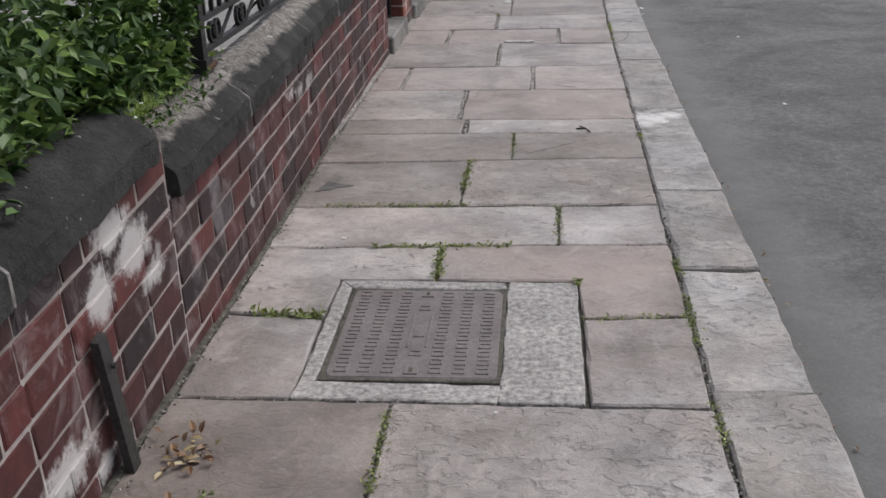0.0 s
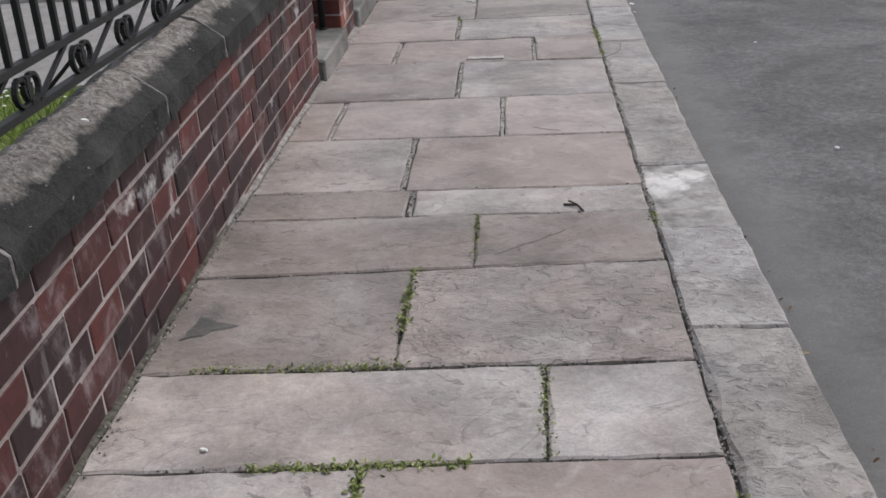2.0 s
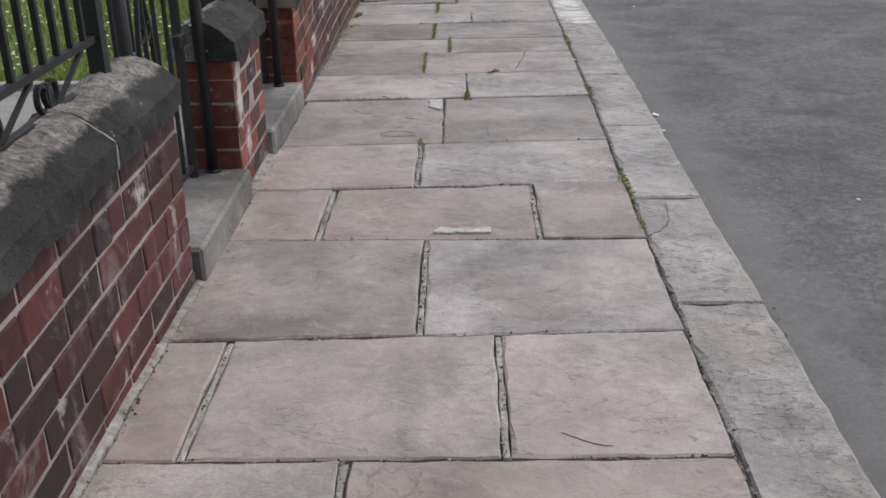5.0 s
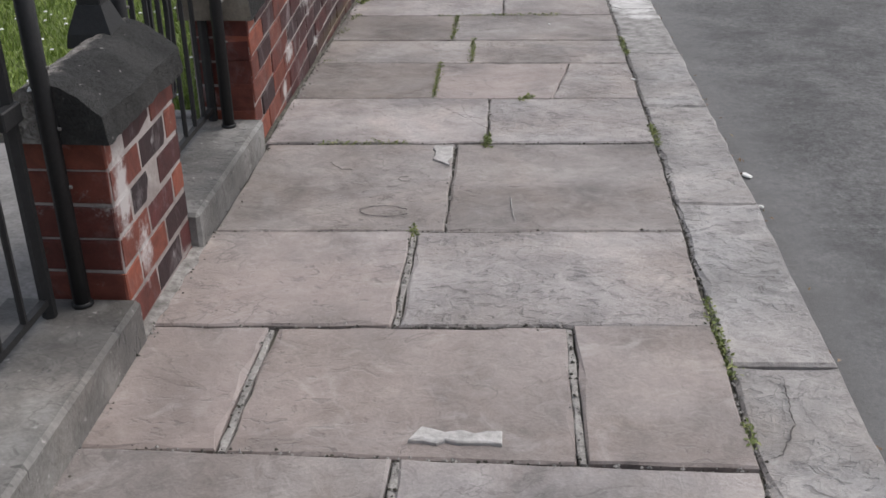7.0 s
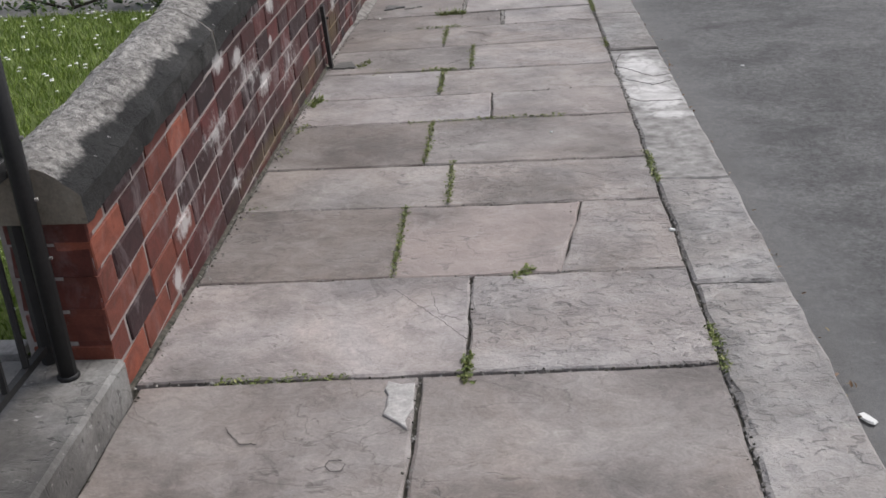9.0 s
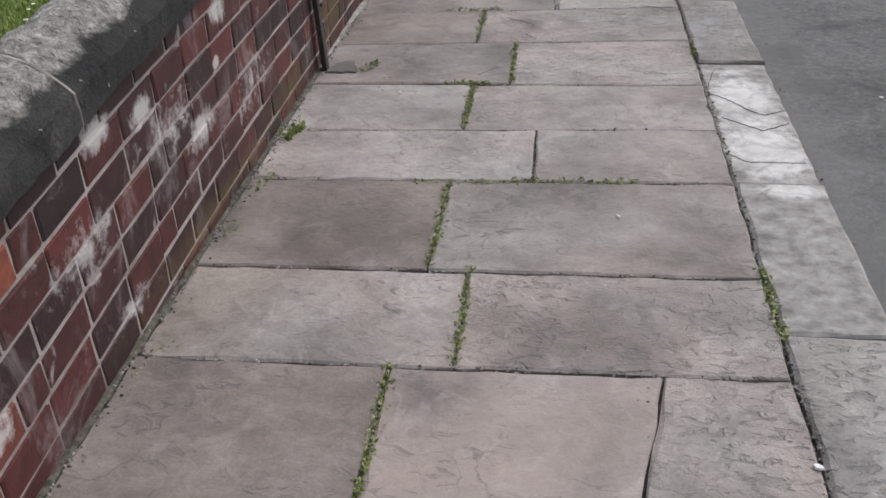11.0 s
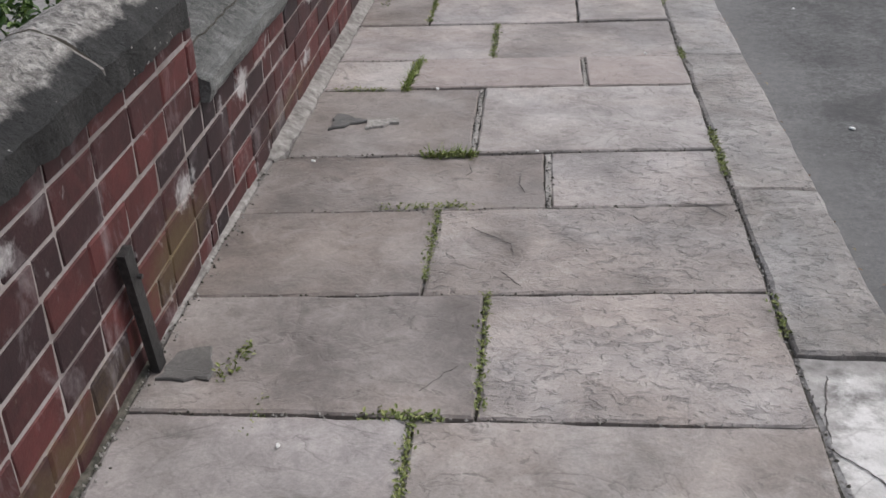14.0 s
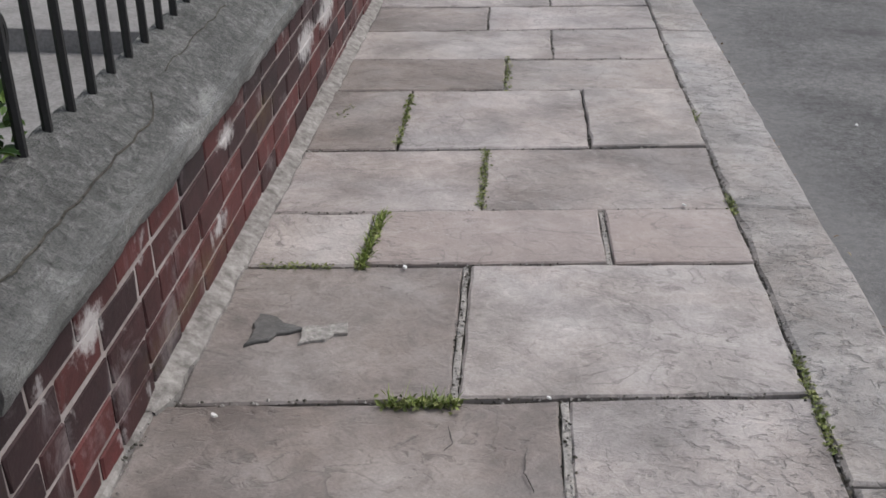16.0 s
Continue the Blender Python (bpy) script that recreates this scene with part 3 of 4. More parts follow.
def shrub(label, lumps, count, size, seed, root):
    """lumps: centre and radii of the crown's masses; leaves sit near their skins."""
    top = empty("privet_shrub", *root)
    tagged(top, label, "shrub")
    rnd = random.Random(seed)

    def place(r):
        c, rad = r.choice(lumps)
        d = Vector((r.gauss(0, 1), r.gauss(0, 1), r.gauss(0, 1))).normalized() * (r.uniform(0.55, 1.0) ** 0.5)
        bump = 1 + 0.22 * noise.noise((d.x * 2.5 + seed, d.y * 2.5, d.z * 2.5))
        return (c[0] - root[0] + d.x * rad[0] * bump, c[1] - root[1] + d.y * rad[1] * bump, c[2] - root[2] + d.z * rad[2] * bump)

    leaf_cloud("crown", count, place, size, PRIVET, top, seed)
    for k, (c, rad) in enumerate(lumps[:6]):
        end = (c[0] - root[0], c[1] - root[1], c[2] - root[2])
        bar("stem", [(rnd.uniform(-0.06, 0.06), rnd.uniform(-0.06, 0.06), 0), (end[0] * 0.5, end[1] * 0.5, end[2] * 0.6), end], 0.012, TWIG, top)
    return top


shrub("dense glossy green privet bush spilling over the coping", [((-1.55, 1.75, 0.95), (0.5, 0.5, 0.42)), ((-1.5, 2.2, 1.0), (0.42, 0.45, 0.36)),
      ((-1.48, 2.65, 1.02), (0.36, 0.42, 0.34)), ((-1.36, 1.7, 0.82), (0.26, 0.34, 0.14)), ((-1.42, 3.05, 1.0), (0.24, 0.3, 0.3)), ((-1.75, 2.3, 0.6), (0.5, 0.9, 0.45)),
      ((-1.36, 2.25, 0.88), (0.22, 0.4, 0.16)), ((-1.4, 2.8, 0.86), (0.2, 0.35, 0.14)), ((-1.3, 3.25, 0.8), (0.12, 0.16, 0.07)), ((-1.3, 3.36, 0.98), (0.14, 0.2, 0.22)), ((-1.22, 2.75, 0.9), (0.14, 0.3, 0.1))], 12000, 0.058, 21, (-1.75, 2.3, 0.1))
shrub("small green privet sprigs growing through the railings", [((-1.42, 14.35, 0.8), (0.13, 0.2, 0.22)), ((-1.36, 14.6, 0.72), (0.1, 0.16, 0.12)), ((-1.5, 14.3, 0.45), (0.15, 0.2, 0.35))], 750, 0.05, 22, (-1.5, 14.35, 0.085))
shrub("dark leafy shrub with dry brown growth at the lawn's edge", [((-3.4, 15.1, 0.4), (0.9, 0.3, 0.4)), ((-2.4, 15.05, 0.28), (0.4, 0.2, 0.28)), ((-4.6, 15.1, 0.4), (0.8, 0.3, 0.4))], 3500, 0.06, 23, (-3.4, 15.1, 0.085))


# ---- the garden wall: level stretches above a falling pavement ----
PITCH = 0.1
TOP_A = ([-1.5, 0.6, 1.88, 2.7], [0.55, 0.60, 0.65, 0.69])
TOP_B = ([2.68, 3.8, 4.6, 5.4, 6.4, 7.3], [0.53, 0.56, 0.58, 0.605, 0.632, 0.642])
TOP_PIER = ([8.1, 8.8], [0.595, 0.61])
TOP_C = ([9.6, 10.4, 11.1, 11.7, 12.5, 13.95], [0.55, 0.62, 0.68, 0.715, 0.737, 0.745])
TOP_D = ([13.9, 15.0, 16.0, 18.0, 21.5], [0.475, 0.49, 0.52, 0.56, 0.61])


def under(top, y):
    """The height of the coping's underside."""
    return float(np.interp(y, *top))


BRICKS = {}


def brick_mesh(length, height, depth, material):
    key = (round(length, 2), round(height, 3), round(depth, 2), material.name, random.randrange(3))
    if key not in BRICKS:
        v, f = box_data(-depth, 0, 0, key[0] - 0.0085, 0, key[1] - 0.0105, 0.004)
        rnd = random.Random(str(key))
        v = [(x + rnd.uniform(-0.0015, 0.0015), y + rnd.uniform(-0.004, 0.004), z + rnd.uniform(-0.003, 0.003)) for x, y, z in v]
        BRICKS[key] = mesh("brick", v, f, material)
    return BRICKS[key]


def courses(wall, y0, y1, top, seed=1, end_red=False, first_high=0.085):
    """The street face in stretchers with a header here and there, course by course from the coping down."""
    rnd = random.Random(seed)
    random.seed(seed)
    drop, k = first_high, 0
    while drop < 0.9:
        y = y0
        first = True
        while y < y1 - 0.02:
            ln = 0.232 if not first else (0.232 if k % 2 else 0.122)
            if not first and rnd.random() < 0.1:
                ln = 0.122
            ln = min(ln, y1 - y)
            if y1 - y - ln < 0.05:
                ln = y1 - y
            za, zb = under(top, y) - drop, under(top, y + ln) - drop
            if max(za, zb) > -0.11:
                red = end_red and (first or rnd.random() < 0.5) and y - y0 < 0.7
                ob = part("brick", brick_mesh(ln, first_high if k == 0 else PITCH, 0.1, BRICK_RED if red else BRICK), None, wall)
                slope = math.atan2(wall_x(y + ln) - wall_x(y), ln)
                ob.matrix_basis = pose(wall_x(y) + rnd.uniform(-0.003, 0.003), y + 0.005, za + 0.005 + rnd.uniform(-0.0015, 0.0015), math.degrees(math.atan2(zb - za, ln)), 0, -math.degrees(slope))
            y += ln
            first = False
        drop += PITCH
        k += 1


def end_face(wall, y, top, z_low=0.1):
    """Brick ends on the jamb that looks back along the street."""
    z, h = under(top, y) - 0.085, 0.085
    while z + h > z_low:
        ob = part("brick", brick_mesh(0.235, h, 0.05, BRICK_RED), None, wall)
        ob.matrix_basis = Matrix.Translation((wall_x(y) - 0.004, y - 0.003, z + 0.005)) @ Euler((0, 0, radians(90))).to_matrix().to_4x4() @ Matrix.Diagonal((-1, 1, 1, 1))
        z -= PITCH
        h = PITCH


def coping(wall, y0, y1, top, profile, mats, seed, rough=0.008, name="coping_stone"):
    """One length of coping: profile of (x, z) from the front foot over the top to the back foot."""
    pr = []
    for a, b in zip(profile, profile[1:]):
        n = max(1, int(math.dist(a, b) / 0.016))
        pr += [(a[0] + (b[0] - a[0]) * i / n, a[1] + (b[1] - a[1]) * i / n) for i in range(n)]
    pr.append(profile[-1])
    m, ny = len(pr), max(3, int((y1 - y0) / 0.018))
    v, f = [], []
    gx, gz = sum(p[0] for p in pr) / m, sum(p[1] for p in pr) / m
    for j in range(ny + 1):
        y = y0 + 0.004 + (y1 - y0 - 0.008) * j / ny
        end = 0.986 if j in (0, ny) else 1.0
        for i, (x, z) in enumerate(pr):
            q = Vector((x * 9, y * 9, z * 9 + seed))
            d = rough * (noise.noise(q) + 0.6 * noise.noise(q * 3.1) + 0.35 * noise.noise(q * 7.3))
            worn = 0.012 * max(0.0, noise.noise((y * 5.1, seed, 2.0)))
            r = Vector((x - gx, 0, z - gz))
            o = r.normalized() * (d - worn)
            v.append((wall_x(y) + (gx + r.x * end) + o.x, y + (0.006 * noise.noise((x * 14, z * 14, seed)) if j in (0, ny) else 0), under(top, y) + gz + r.z * end + o.z))
    for j in range(ny):
        for i in range(m):
            f.append((j * m + i, (j + 1) * m + i, (j + 1) * m + (i + 1) % m, j * m + (i + 1) % m)[::-1])
    f += [tuple(range(m)), tuple(ny * m + i for i in range(m))[::-1]]
    index = [0] * (len(f) - 2) + ([1, 1] if wall.name == "wall_third" else [0, 0])
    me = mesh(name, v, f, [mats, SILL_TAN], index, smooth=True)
    me.set_sharp_from_angle(angle=radians(24))
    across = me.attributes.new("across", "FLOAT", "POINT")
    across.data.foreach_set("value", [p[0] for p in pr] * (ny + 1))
    part(name, me, None, wall)


# street offset and height, over the top of the saddle
SADDLE = [(0.03, 0.0), (0.03, 0.075), (-0.035, 0.125), (-0.075, 0.15), (-0.13, 0.165), (-0.18, 0.15), (-0.26, 0.08), (-0.27, 0.0)]
LOW = [(0.028, 0.0), (0.04, 0.03), (0.036, 0.066), (0.012, 0.072), (0.0, 0.085), (-0.05, 0.115), (-0.12, 0.155), (-0.2, 0.195), (-0.235, 0.2), (-0.25, 0.0)]


def wall_section(name, y0, y1, top, label, joints, profile, mats, seed, rough=0.008):
    w = empty(name, 0, 0, 0)
    tagged(w, label, "garden wall", kind="structure")
    v, f = [], []
    n = max(2, int((y1 - y0) / 0.2))
    for j in range(n + 1):
        y = y0 + (y1 - y0) * j / n
        for x, z in ((-0.0045, -0.08), (-0.0045, under(top, y) + 0.01), (-0.24, under(top, y) + 0.01), (-0.24, -0.08)):
            v.append((wall_x(y) + x, y, z))
    for j in range(n):
        for i in range(4):
            f.append((j * 4 + i, j * 4 + (i + 1) % 4, j * 4 + 4 + (i + 1) % 4, j * 4 + 4 + i))
    f += [(3, 2, 1, 0), (n * 4, n * 4 + 1, n * 4 + 2, n * 4 + 3)]
    part("mortar_core", mesh("mortar_core", v, f, MORTAR), None, w)
    for k, (a, b) in enumerate(zip(joints, joints[1:])):
        coping(w, a, b, top, profile, mats, seed + 3.7 * k, rough)
        if k and profile is SADDLE:
            coping(w, a - 0.009, a + 0.009, top, [(x * 0.985, z) for x, z in profile], FILLET, seed, rough * 0.5, "mortar_joint")
    return w


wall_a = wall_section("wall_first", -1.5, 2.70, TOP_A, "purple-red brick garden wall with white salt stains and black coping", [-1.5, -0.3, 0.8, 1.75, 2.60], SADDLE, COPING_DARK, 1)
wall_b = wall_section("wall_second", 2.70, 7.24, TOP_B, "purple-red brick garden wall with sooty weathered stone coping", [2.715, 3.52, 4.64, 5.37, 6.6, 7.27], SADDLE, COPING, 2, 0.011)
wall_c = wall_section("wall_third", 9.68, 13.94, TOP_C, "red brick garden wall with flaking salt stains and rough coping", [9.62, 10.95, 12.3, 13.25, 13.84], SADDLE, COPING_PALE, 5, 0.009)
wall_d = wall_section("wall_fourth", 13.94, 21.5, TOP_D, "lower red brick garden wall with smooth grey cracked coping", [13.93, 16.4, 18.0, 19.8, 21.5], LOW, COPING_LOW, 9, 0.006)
courses(wall_a, 0.6, 2.70, TOP_A, seed=1)
courses(wall_b, 2.70, 7.24, TOP_B, seed=2)
courses(wall_c, 9.68, 13.94, TOP_C, seed=3, end_red=True, first_high=0.07)
courses(wall_d, 13.94, 21.0, TOP_D, seed=4, first_high=0.1)
end_face(wall_c, 9.68, TOP_C)


def crack(points, r=0.003):
    part("crack", mesh("crack", *bar_data(points, r, 4), SOIL), None, wall_d, "dark crack in the coping")


def low_top(y, off):
    """A place on the slope of the low coping."""
    return (wall_x(y) + off, y, under(TOP_D, y) + 0.002 + float(np.interp(-off, [-0.035, 0.0, 0.05, 0.12, 0.2, 0.235], [0.075, 0.085, 0.115, 0.155, 0.195, 0.2])))


crack_rnd = random.Random(6)
crack([low_top(13.97 + 0.05 * i, -0.06 + crack_rnd.uniform(-0.006, 0.006)) for i in range(22)] + [low_top(15.08, -0.075), low_top(15.14, -0.1)], 0.003)
crack([low_top(15.3 + 0.05 * i, -0.115 + crack_rnd.uniform(-0.006, 0.006)) for i in range(14)], 0.002)

# gate pier and sills
pier = tagged(empty("gate_pier"), "short brick gate pier with a rounded black stone cap", "gate pier", kind="structure")
box("mortar_core", -1.295, -1.0645, 8.134, 8.696, -0.05, 0.59, MORTAR, pier)
courses(pier, 8.13, 8.70, TOP_PIER, seed=8, end_red=True)
end_face(pier, 8.13, TOP_PIER)
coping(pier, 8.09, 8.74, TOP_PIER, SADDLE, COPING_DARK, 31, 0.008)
for a, b in ((7.245, 8.128), (8.702, 9.676)):
    v, f = box_data(-1.42, -1.03, a, b, -0.02, 0.13, 0.012)
    tagged(new("gate_sill", mesh("gate_sill", v, f, SILL)), "worn grey stone gate sill raised above the pavement", "sill", kind="structure")


# ---- ironwork ----
def ring(cy, cz, r, x, a0, a1, n=14):
    return [(x, cy + r * math.cos(a0 + (a1 - a0) * i / n), cz + r * math.sin(a0 + (a1 - a0) * i / n)) for i in range(n + 1)]


def scroll_pair(parent, y, z, x, r=0.042):
    """Two C scrolls set back to back between the rails."""
    for s in (-1, 1):
        pts = [(x, y + s * (0.03 + rr * math.cos(a)), z + rr * math.sin(a)) for a, rr in ((math.pi - 0.2 + 0.42 * i, r * (1 - 0.035 * i)) for i in range(17))]
        bar("scroll", pts, 0.007, IRON, parent, 4, 1.5)
    bar("collar", [(x, y, z - 0.03), (x, y, z + 0.03)], 0.013, IRON, parent, 4)


def railing(y0, y1, x):
    r = tagged(empty("iron_railing", x, y0, 0.75), "black painted wrought iron railing with scrolls along the coping", "railing")
    L = y1 - y0
    bar("bottom_rail", [(0, 0, 0.035), (0, L, 0.035)], 0.014, IRON, r, 4, 1.3)
    bar("middle_rail", [(0, 0, 0.148), (0, L, 0.158)], 0.014, IRON, r, 4, 1.2)
    bar("top_rail", [(0, 0, 0.85), (0, L, 0.85)], 0.014, IRON, r, 4, 1.2)
    for yy in (0, L):
        bar("post", [(0, yy, -0.03), (0, yy, 0.95)], 0.034, IRON, r, 4)
        bar("post_foot", [(0, yy, -0.03), (0, yy, 0.02)], 0.05, IRON, r, 4)
    n = int(L / 0.098)
    for i in range(1, n):
        yy = L * i / n
        bar("bar", [(0, yy, 0.15), (0, yy, 0.85)], 0.0115, IRON, r, 4)
    k = int(L / 0.36)
    for i in range(k):
        yy = 0.2 + i * 0.36
        scroll_pair(r, yy, 0.09, 0, 0.05)
        bar("diagonal", [(0, yy + 0.06, 0.045), (0, yy + 0.28, 0.145)], 0.008, IRON, r, 4)
    loop = [(0, 1.77 + 0.16 * math.cos(a), 0.42 + 0.25 * math.sin(a)) for a in [math.pi * (1 + i / 16) for i in range(17)]]
    bar("loop", [(0, 1.61, 0.8)] + loop + [(0, 1.93, 0.8)], 0.014, IRON, r, 4, 0.9)
    for yy in (0.9, 2.2):
        bar("back_stay", [(0, yy, 0.10), (-0.16, yy + 0.02, -0.05)], 0.008, IRON, r, 4)
    part("rust_stain", mesh("rust_stain", *box_data(-0.03, 0.04, -0.03, 0.08, -0.025, -0.004, 0.005), RUST), None, r, "rusty iron foot plate")


railing(3.53, 7.02, -1.205)


def plain_railing(y0, y1, x, z, step):
    r = tagged(empty("iron_railing", x, y0, z), "black iron railing of plain bars set into the coping", "railing")
    L = y1 - y0
    n = int(L / step)
    for i in range(n + 1):
        yy = i * step
        bar("bar", [(0.028 * yy * 0.5, yy, -0.03), (0.028 * yy * 0.5, yy, 0.85)], 0.0125, IRON, r, 6)
    bar("top_rail", [(0, 0, 0.8), (0.028 * L * 0.5, L, 0.8)], 0.014, IRON, r, 4)
    for i in (2, 7):
        y = i * step
        for s in (-1, 1):
            bar("scroll", [(0, y + s * 0.035 * math.sin(a * 1.0), 0.28 + 0.05 * math.cos(a)) for a in [0.4 * q for q in range(9)]], 0.008, IRON, r, 4)


plain_railing(14.33, 18.6, -1.245, 0.67, 0.136)


def gate(y0, y1, x, z, label):
    g = tagged(empty("iron_gate", x, y0, z), label, "gate")
    L = y1 - y0
    for yy in (0.0, L):
        bar("stile", [(0, yy, 0.0), (0, yy, 1.15)], 0.02, IRON, g, 6)
    for zz in (0.05, 1.05):
        bar("rail", [(0, 0, zz), (0, L, zz)], 0.014, IRON, g, 4)
    n = int(L / 0.115)
    for i in range(1, n):
        yy = L * i / n
        bar("bar", [(0, yy, 0.04), (0, yy, 1.12)], 0.0095, IRON, g, 6)
    mid = L * (n // 2) / n
    for s in (-1, 1):
        bar("lyre", [(0, mid + s * (0.015 + 0.07 * math.sin(math.pi * q / 10)), 0.25 + 0.06 * q) for q in range(11)], 0.011, IRON, g, 4)
        bar("scroll", ring(mid + s * 0.035, 0.28, 0.035, 0, math.pi / 2, math.pi / 2 + s * 5.2), 0.008, IRON, g, 4)
        bar("scroll", ring(mid + s * 0.035, 0.68, 0.03, 0, math.pi / 2, math.pi / 2 - s * 5.2), 0.008, IRON, g, 4)
    box("latch", 0.0, 0.03, L - 0.08, L + 0.02, 0.55, 0.6, IRON, g)


gate(7.33, 8.02, -1.245, 0.13, "closed black wrought iron gate beside the brick pier")
gate(8.80, 9.655, -1.236, 0.13, "closed black wrought iron gate on a stone sill")
for yy, xx, hh in ((8.085, -1.18, 1.25), (9.575, -1.15, 1.25), (8.75, -1.21, 1.1), (7.28, -1.21, 1.2)):
    p = tagged(empty("gate_post", xx, yy, 0.13), "black painted iron gate post with rivets", "gate post")
    bar("shaft", [(0, 0, 0), (0, 0, hh)], 0.024, IRON, p, 8)
    bar("foot", [(0, 0, 0), (0, 0, 0.012)], 0.03, IRON, p, 8)
    for q in range(3):
        bar("rivet", [(0.022, 0.005, 0.35 + 0.16 * q), (0.03, 0.007, 0.35 + 0.16 * q)], 0.005, FILLET, p, 6)
p = tagged(empty("cap_post", -1.235, 8.62, 0.745), "thick black iron post standing on the pier cap", "post")
v, f = box_data(-0.036, 0.036, -0.036, 0.036, -0.02, 0.75, 0.004)
part("shaft", mesh("shaft", v, f, IRON), None, p)
v = [(sx * a, sy * a, z) for z, a in ((-0.02, 0.07), (0.02, 0.065), (0.1, 0.037)) for sx, sy in ((-1, -1), (1, -1), (1, 1), (-1, 1))]
f = [(r * 4 + i, r * 4 + (i + 1) % 4, r * 4 + 4 + (i + 1) % 4, r * 4 + 4 + i) for r in range(2) for i in range(4)] + [(3, 2, 1, 0), (8, 9, 10, 11)]
part("flared_foot", mesh("flared_foot", v, f, IRON), None, p)


def stub(y, h, lean):
    s = tagged(empty("iron_stub", wall_x(y) + 0.035, y, -0.01), "short black flat iron upright standing against the brick wall", "iron upright")
    w, d = 0.024, 0.011
    ring4 = ((d, -w), (d, w), (-d, w), (-d, -w))
    v = [(x - 0.01 * q, y + lean * q, h * q - (0.006 if q == 1 and y < 0 else 0)) for q in (0, 0.5, 1) for x, y in ring4]
    f = [(r * 4 + i, r * 4 + (i + 1) % 4, r * 4 + 4 + (i + 1) % 4, r * 4 + 4 + i) for r in range(2) for i in range(4)] + [(3, 2, 1, 0), (8, 9, 10, 11)]
    part("shaft", mesh("shaft", v, f, PIPE), None, s)
    bar("bolt", [(0.008, lean * 0.8, h * 0.8), (0.02, lean * 0.8, h * 0.8)], 0.008, PIPE, s, 6)


stub(2.12, 0.42, -0.05)
stub(13.24, 0.40, -0.06)
# ---- weeds and litter ----
def weeds(x0, y0, x1, y1, count, size, seed, spread=0.009):
    """A run of moss and small weeds along a joint."""
    length = math.dist((x0, y0), (x1, y1))

    def place(r):
        t = min(1.0, max(0.0, r.choice((0.12, 0.4, 0.65, 0.9)) + r.gauss(0, 0.13)))
        return (x0 + (x1 - x0) * t + r.gauss(0, spread), y0 + (y1 - y0) * t + r.gauss(0, spread), r.uniform(-0.014, 0.006) + size * 0.15 * r.random())

    ob = leaf_cloud("weeds", int(count * 1.5), place, size * 0.62, WEED, None, seed, 0.55, 0.7)
    tagged(ob, "small green weeds and moss in a paving joint", "weeds", "weeds in the joints", "stuff")
    if size > 0.03:
        g = blades("grass_tuft", count // 3, place, 0.02, size * 1.5, 0.004, GRASS, 0.6, seed + 1)
        tagged(g, "thin green grass tuft in a paving joint", "grass", "weeds in the joints", "stuff")


WEEDS = [
    (-0.35, 3.34, -0.36, 3.6, 160, 0.028), (-0.62, 3.62, -0.1, 3.64, 300, 0.026), (-0.95, 3.03, -0.72, 3.01, 90, 0.035), (-0.9, 4.08, -0.3, 4.1, 240, 0.022),
    (-0.32, 4.3, -0.31, 4.72, 200, 0.026), (0.1, 3.68, 0.1, 4.08, 130, 0.018), (-0.11, 4.8, -0.115, 5.2, 150, 0.018), (-0.40, 2.05, -0.40, 2.4, 200, 0.02),
    (0.17, 3.02, 0.5, 3.05, 110, 0.02), (0.15, 3.28, 0.16, 3.33, 40, 0.025)]
WEEDS_FAR = [
    (-0.33, 8.84, -0.34, 8.9, 50, 0.022), (-0.1, 9.72, -0.1, 9.86, 110, 0.028), (-0.8, 9.74, -0.45, 9.76, 120, 0.024), (0.05, 10.36, 0.1, 10.42, 90, 0.028),
    (-0.37, 10.4, -0.375, 11.0, 300, 0.02), (-0.21, 11.04, -0.21, 11.5, 220, 0.02), (-0.335, 11.52, -0.335, 12.05, 260, 0.022), (-0.45, 12.09, -0.1, 12.1, 130, 0.02),
    (-0.1, 12.12, 0.3, 12.13, 150, 0.024), (-0.33, 12.62, -0.33, 13.06, 260, 0.02), (-0.45, 13.08, -0.26, 13.09, 110, 0.028), (-0.17, 13.12, -0.17, 13.66, 260, 0.019),
    (-0.36, 13.74, -0.36, 14.2, 200, 0.02), (-0.55, 14.2, -0.25, 14.24, 110, 0.022), (-0.44, 14.65, -0.26, 14.66, 150, 0.035), (-0.6, 15.36, -0.57, 15.72, 330, 0.032),
    (-0.9, 15.34, -0.7, 15.35, 80, 0.022), (-0.23, 15.85, -0.23, 16.36, 200, 0.022), (-0.59, 16.4, -0.585, 16.98, 200, 0.028), (-0.15, 17.1, -0.15, 17.6, 120, 0.022)]
KERB_WEEDS = [(2.3, 2.5, 60), (2.85, 3.2, 110), (3.4, 3.5, 60), (5.1, 5.2, 40), (7.7, 7.78, 50), (8.0, 8.4, 190), (9.75, 10.0, 110), (11.2, 11.55, 170), (13.5, 13.7, 60), (14.55, 14.95, 220), (15.85, 16.0, 80), (16.8, 16.9, 40)]
for k, (xa, ya, xb, yb, c, s) in enumerate(WEEDS + WEEDS_FAR):
    weeds(xa, ya, xb, yb, c, s, 100 + k)
for k, (ya, yb, c) in enumerate(KERB_WEEDS):
    weeds(kerb_x(ya) + 0.0, ya, kerb_x(yb) + 0.0, yb, c, 0.024, 200 + k)
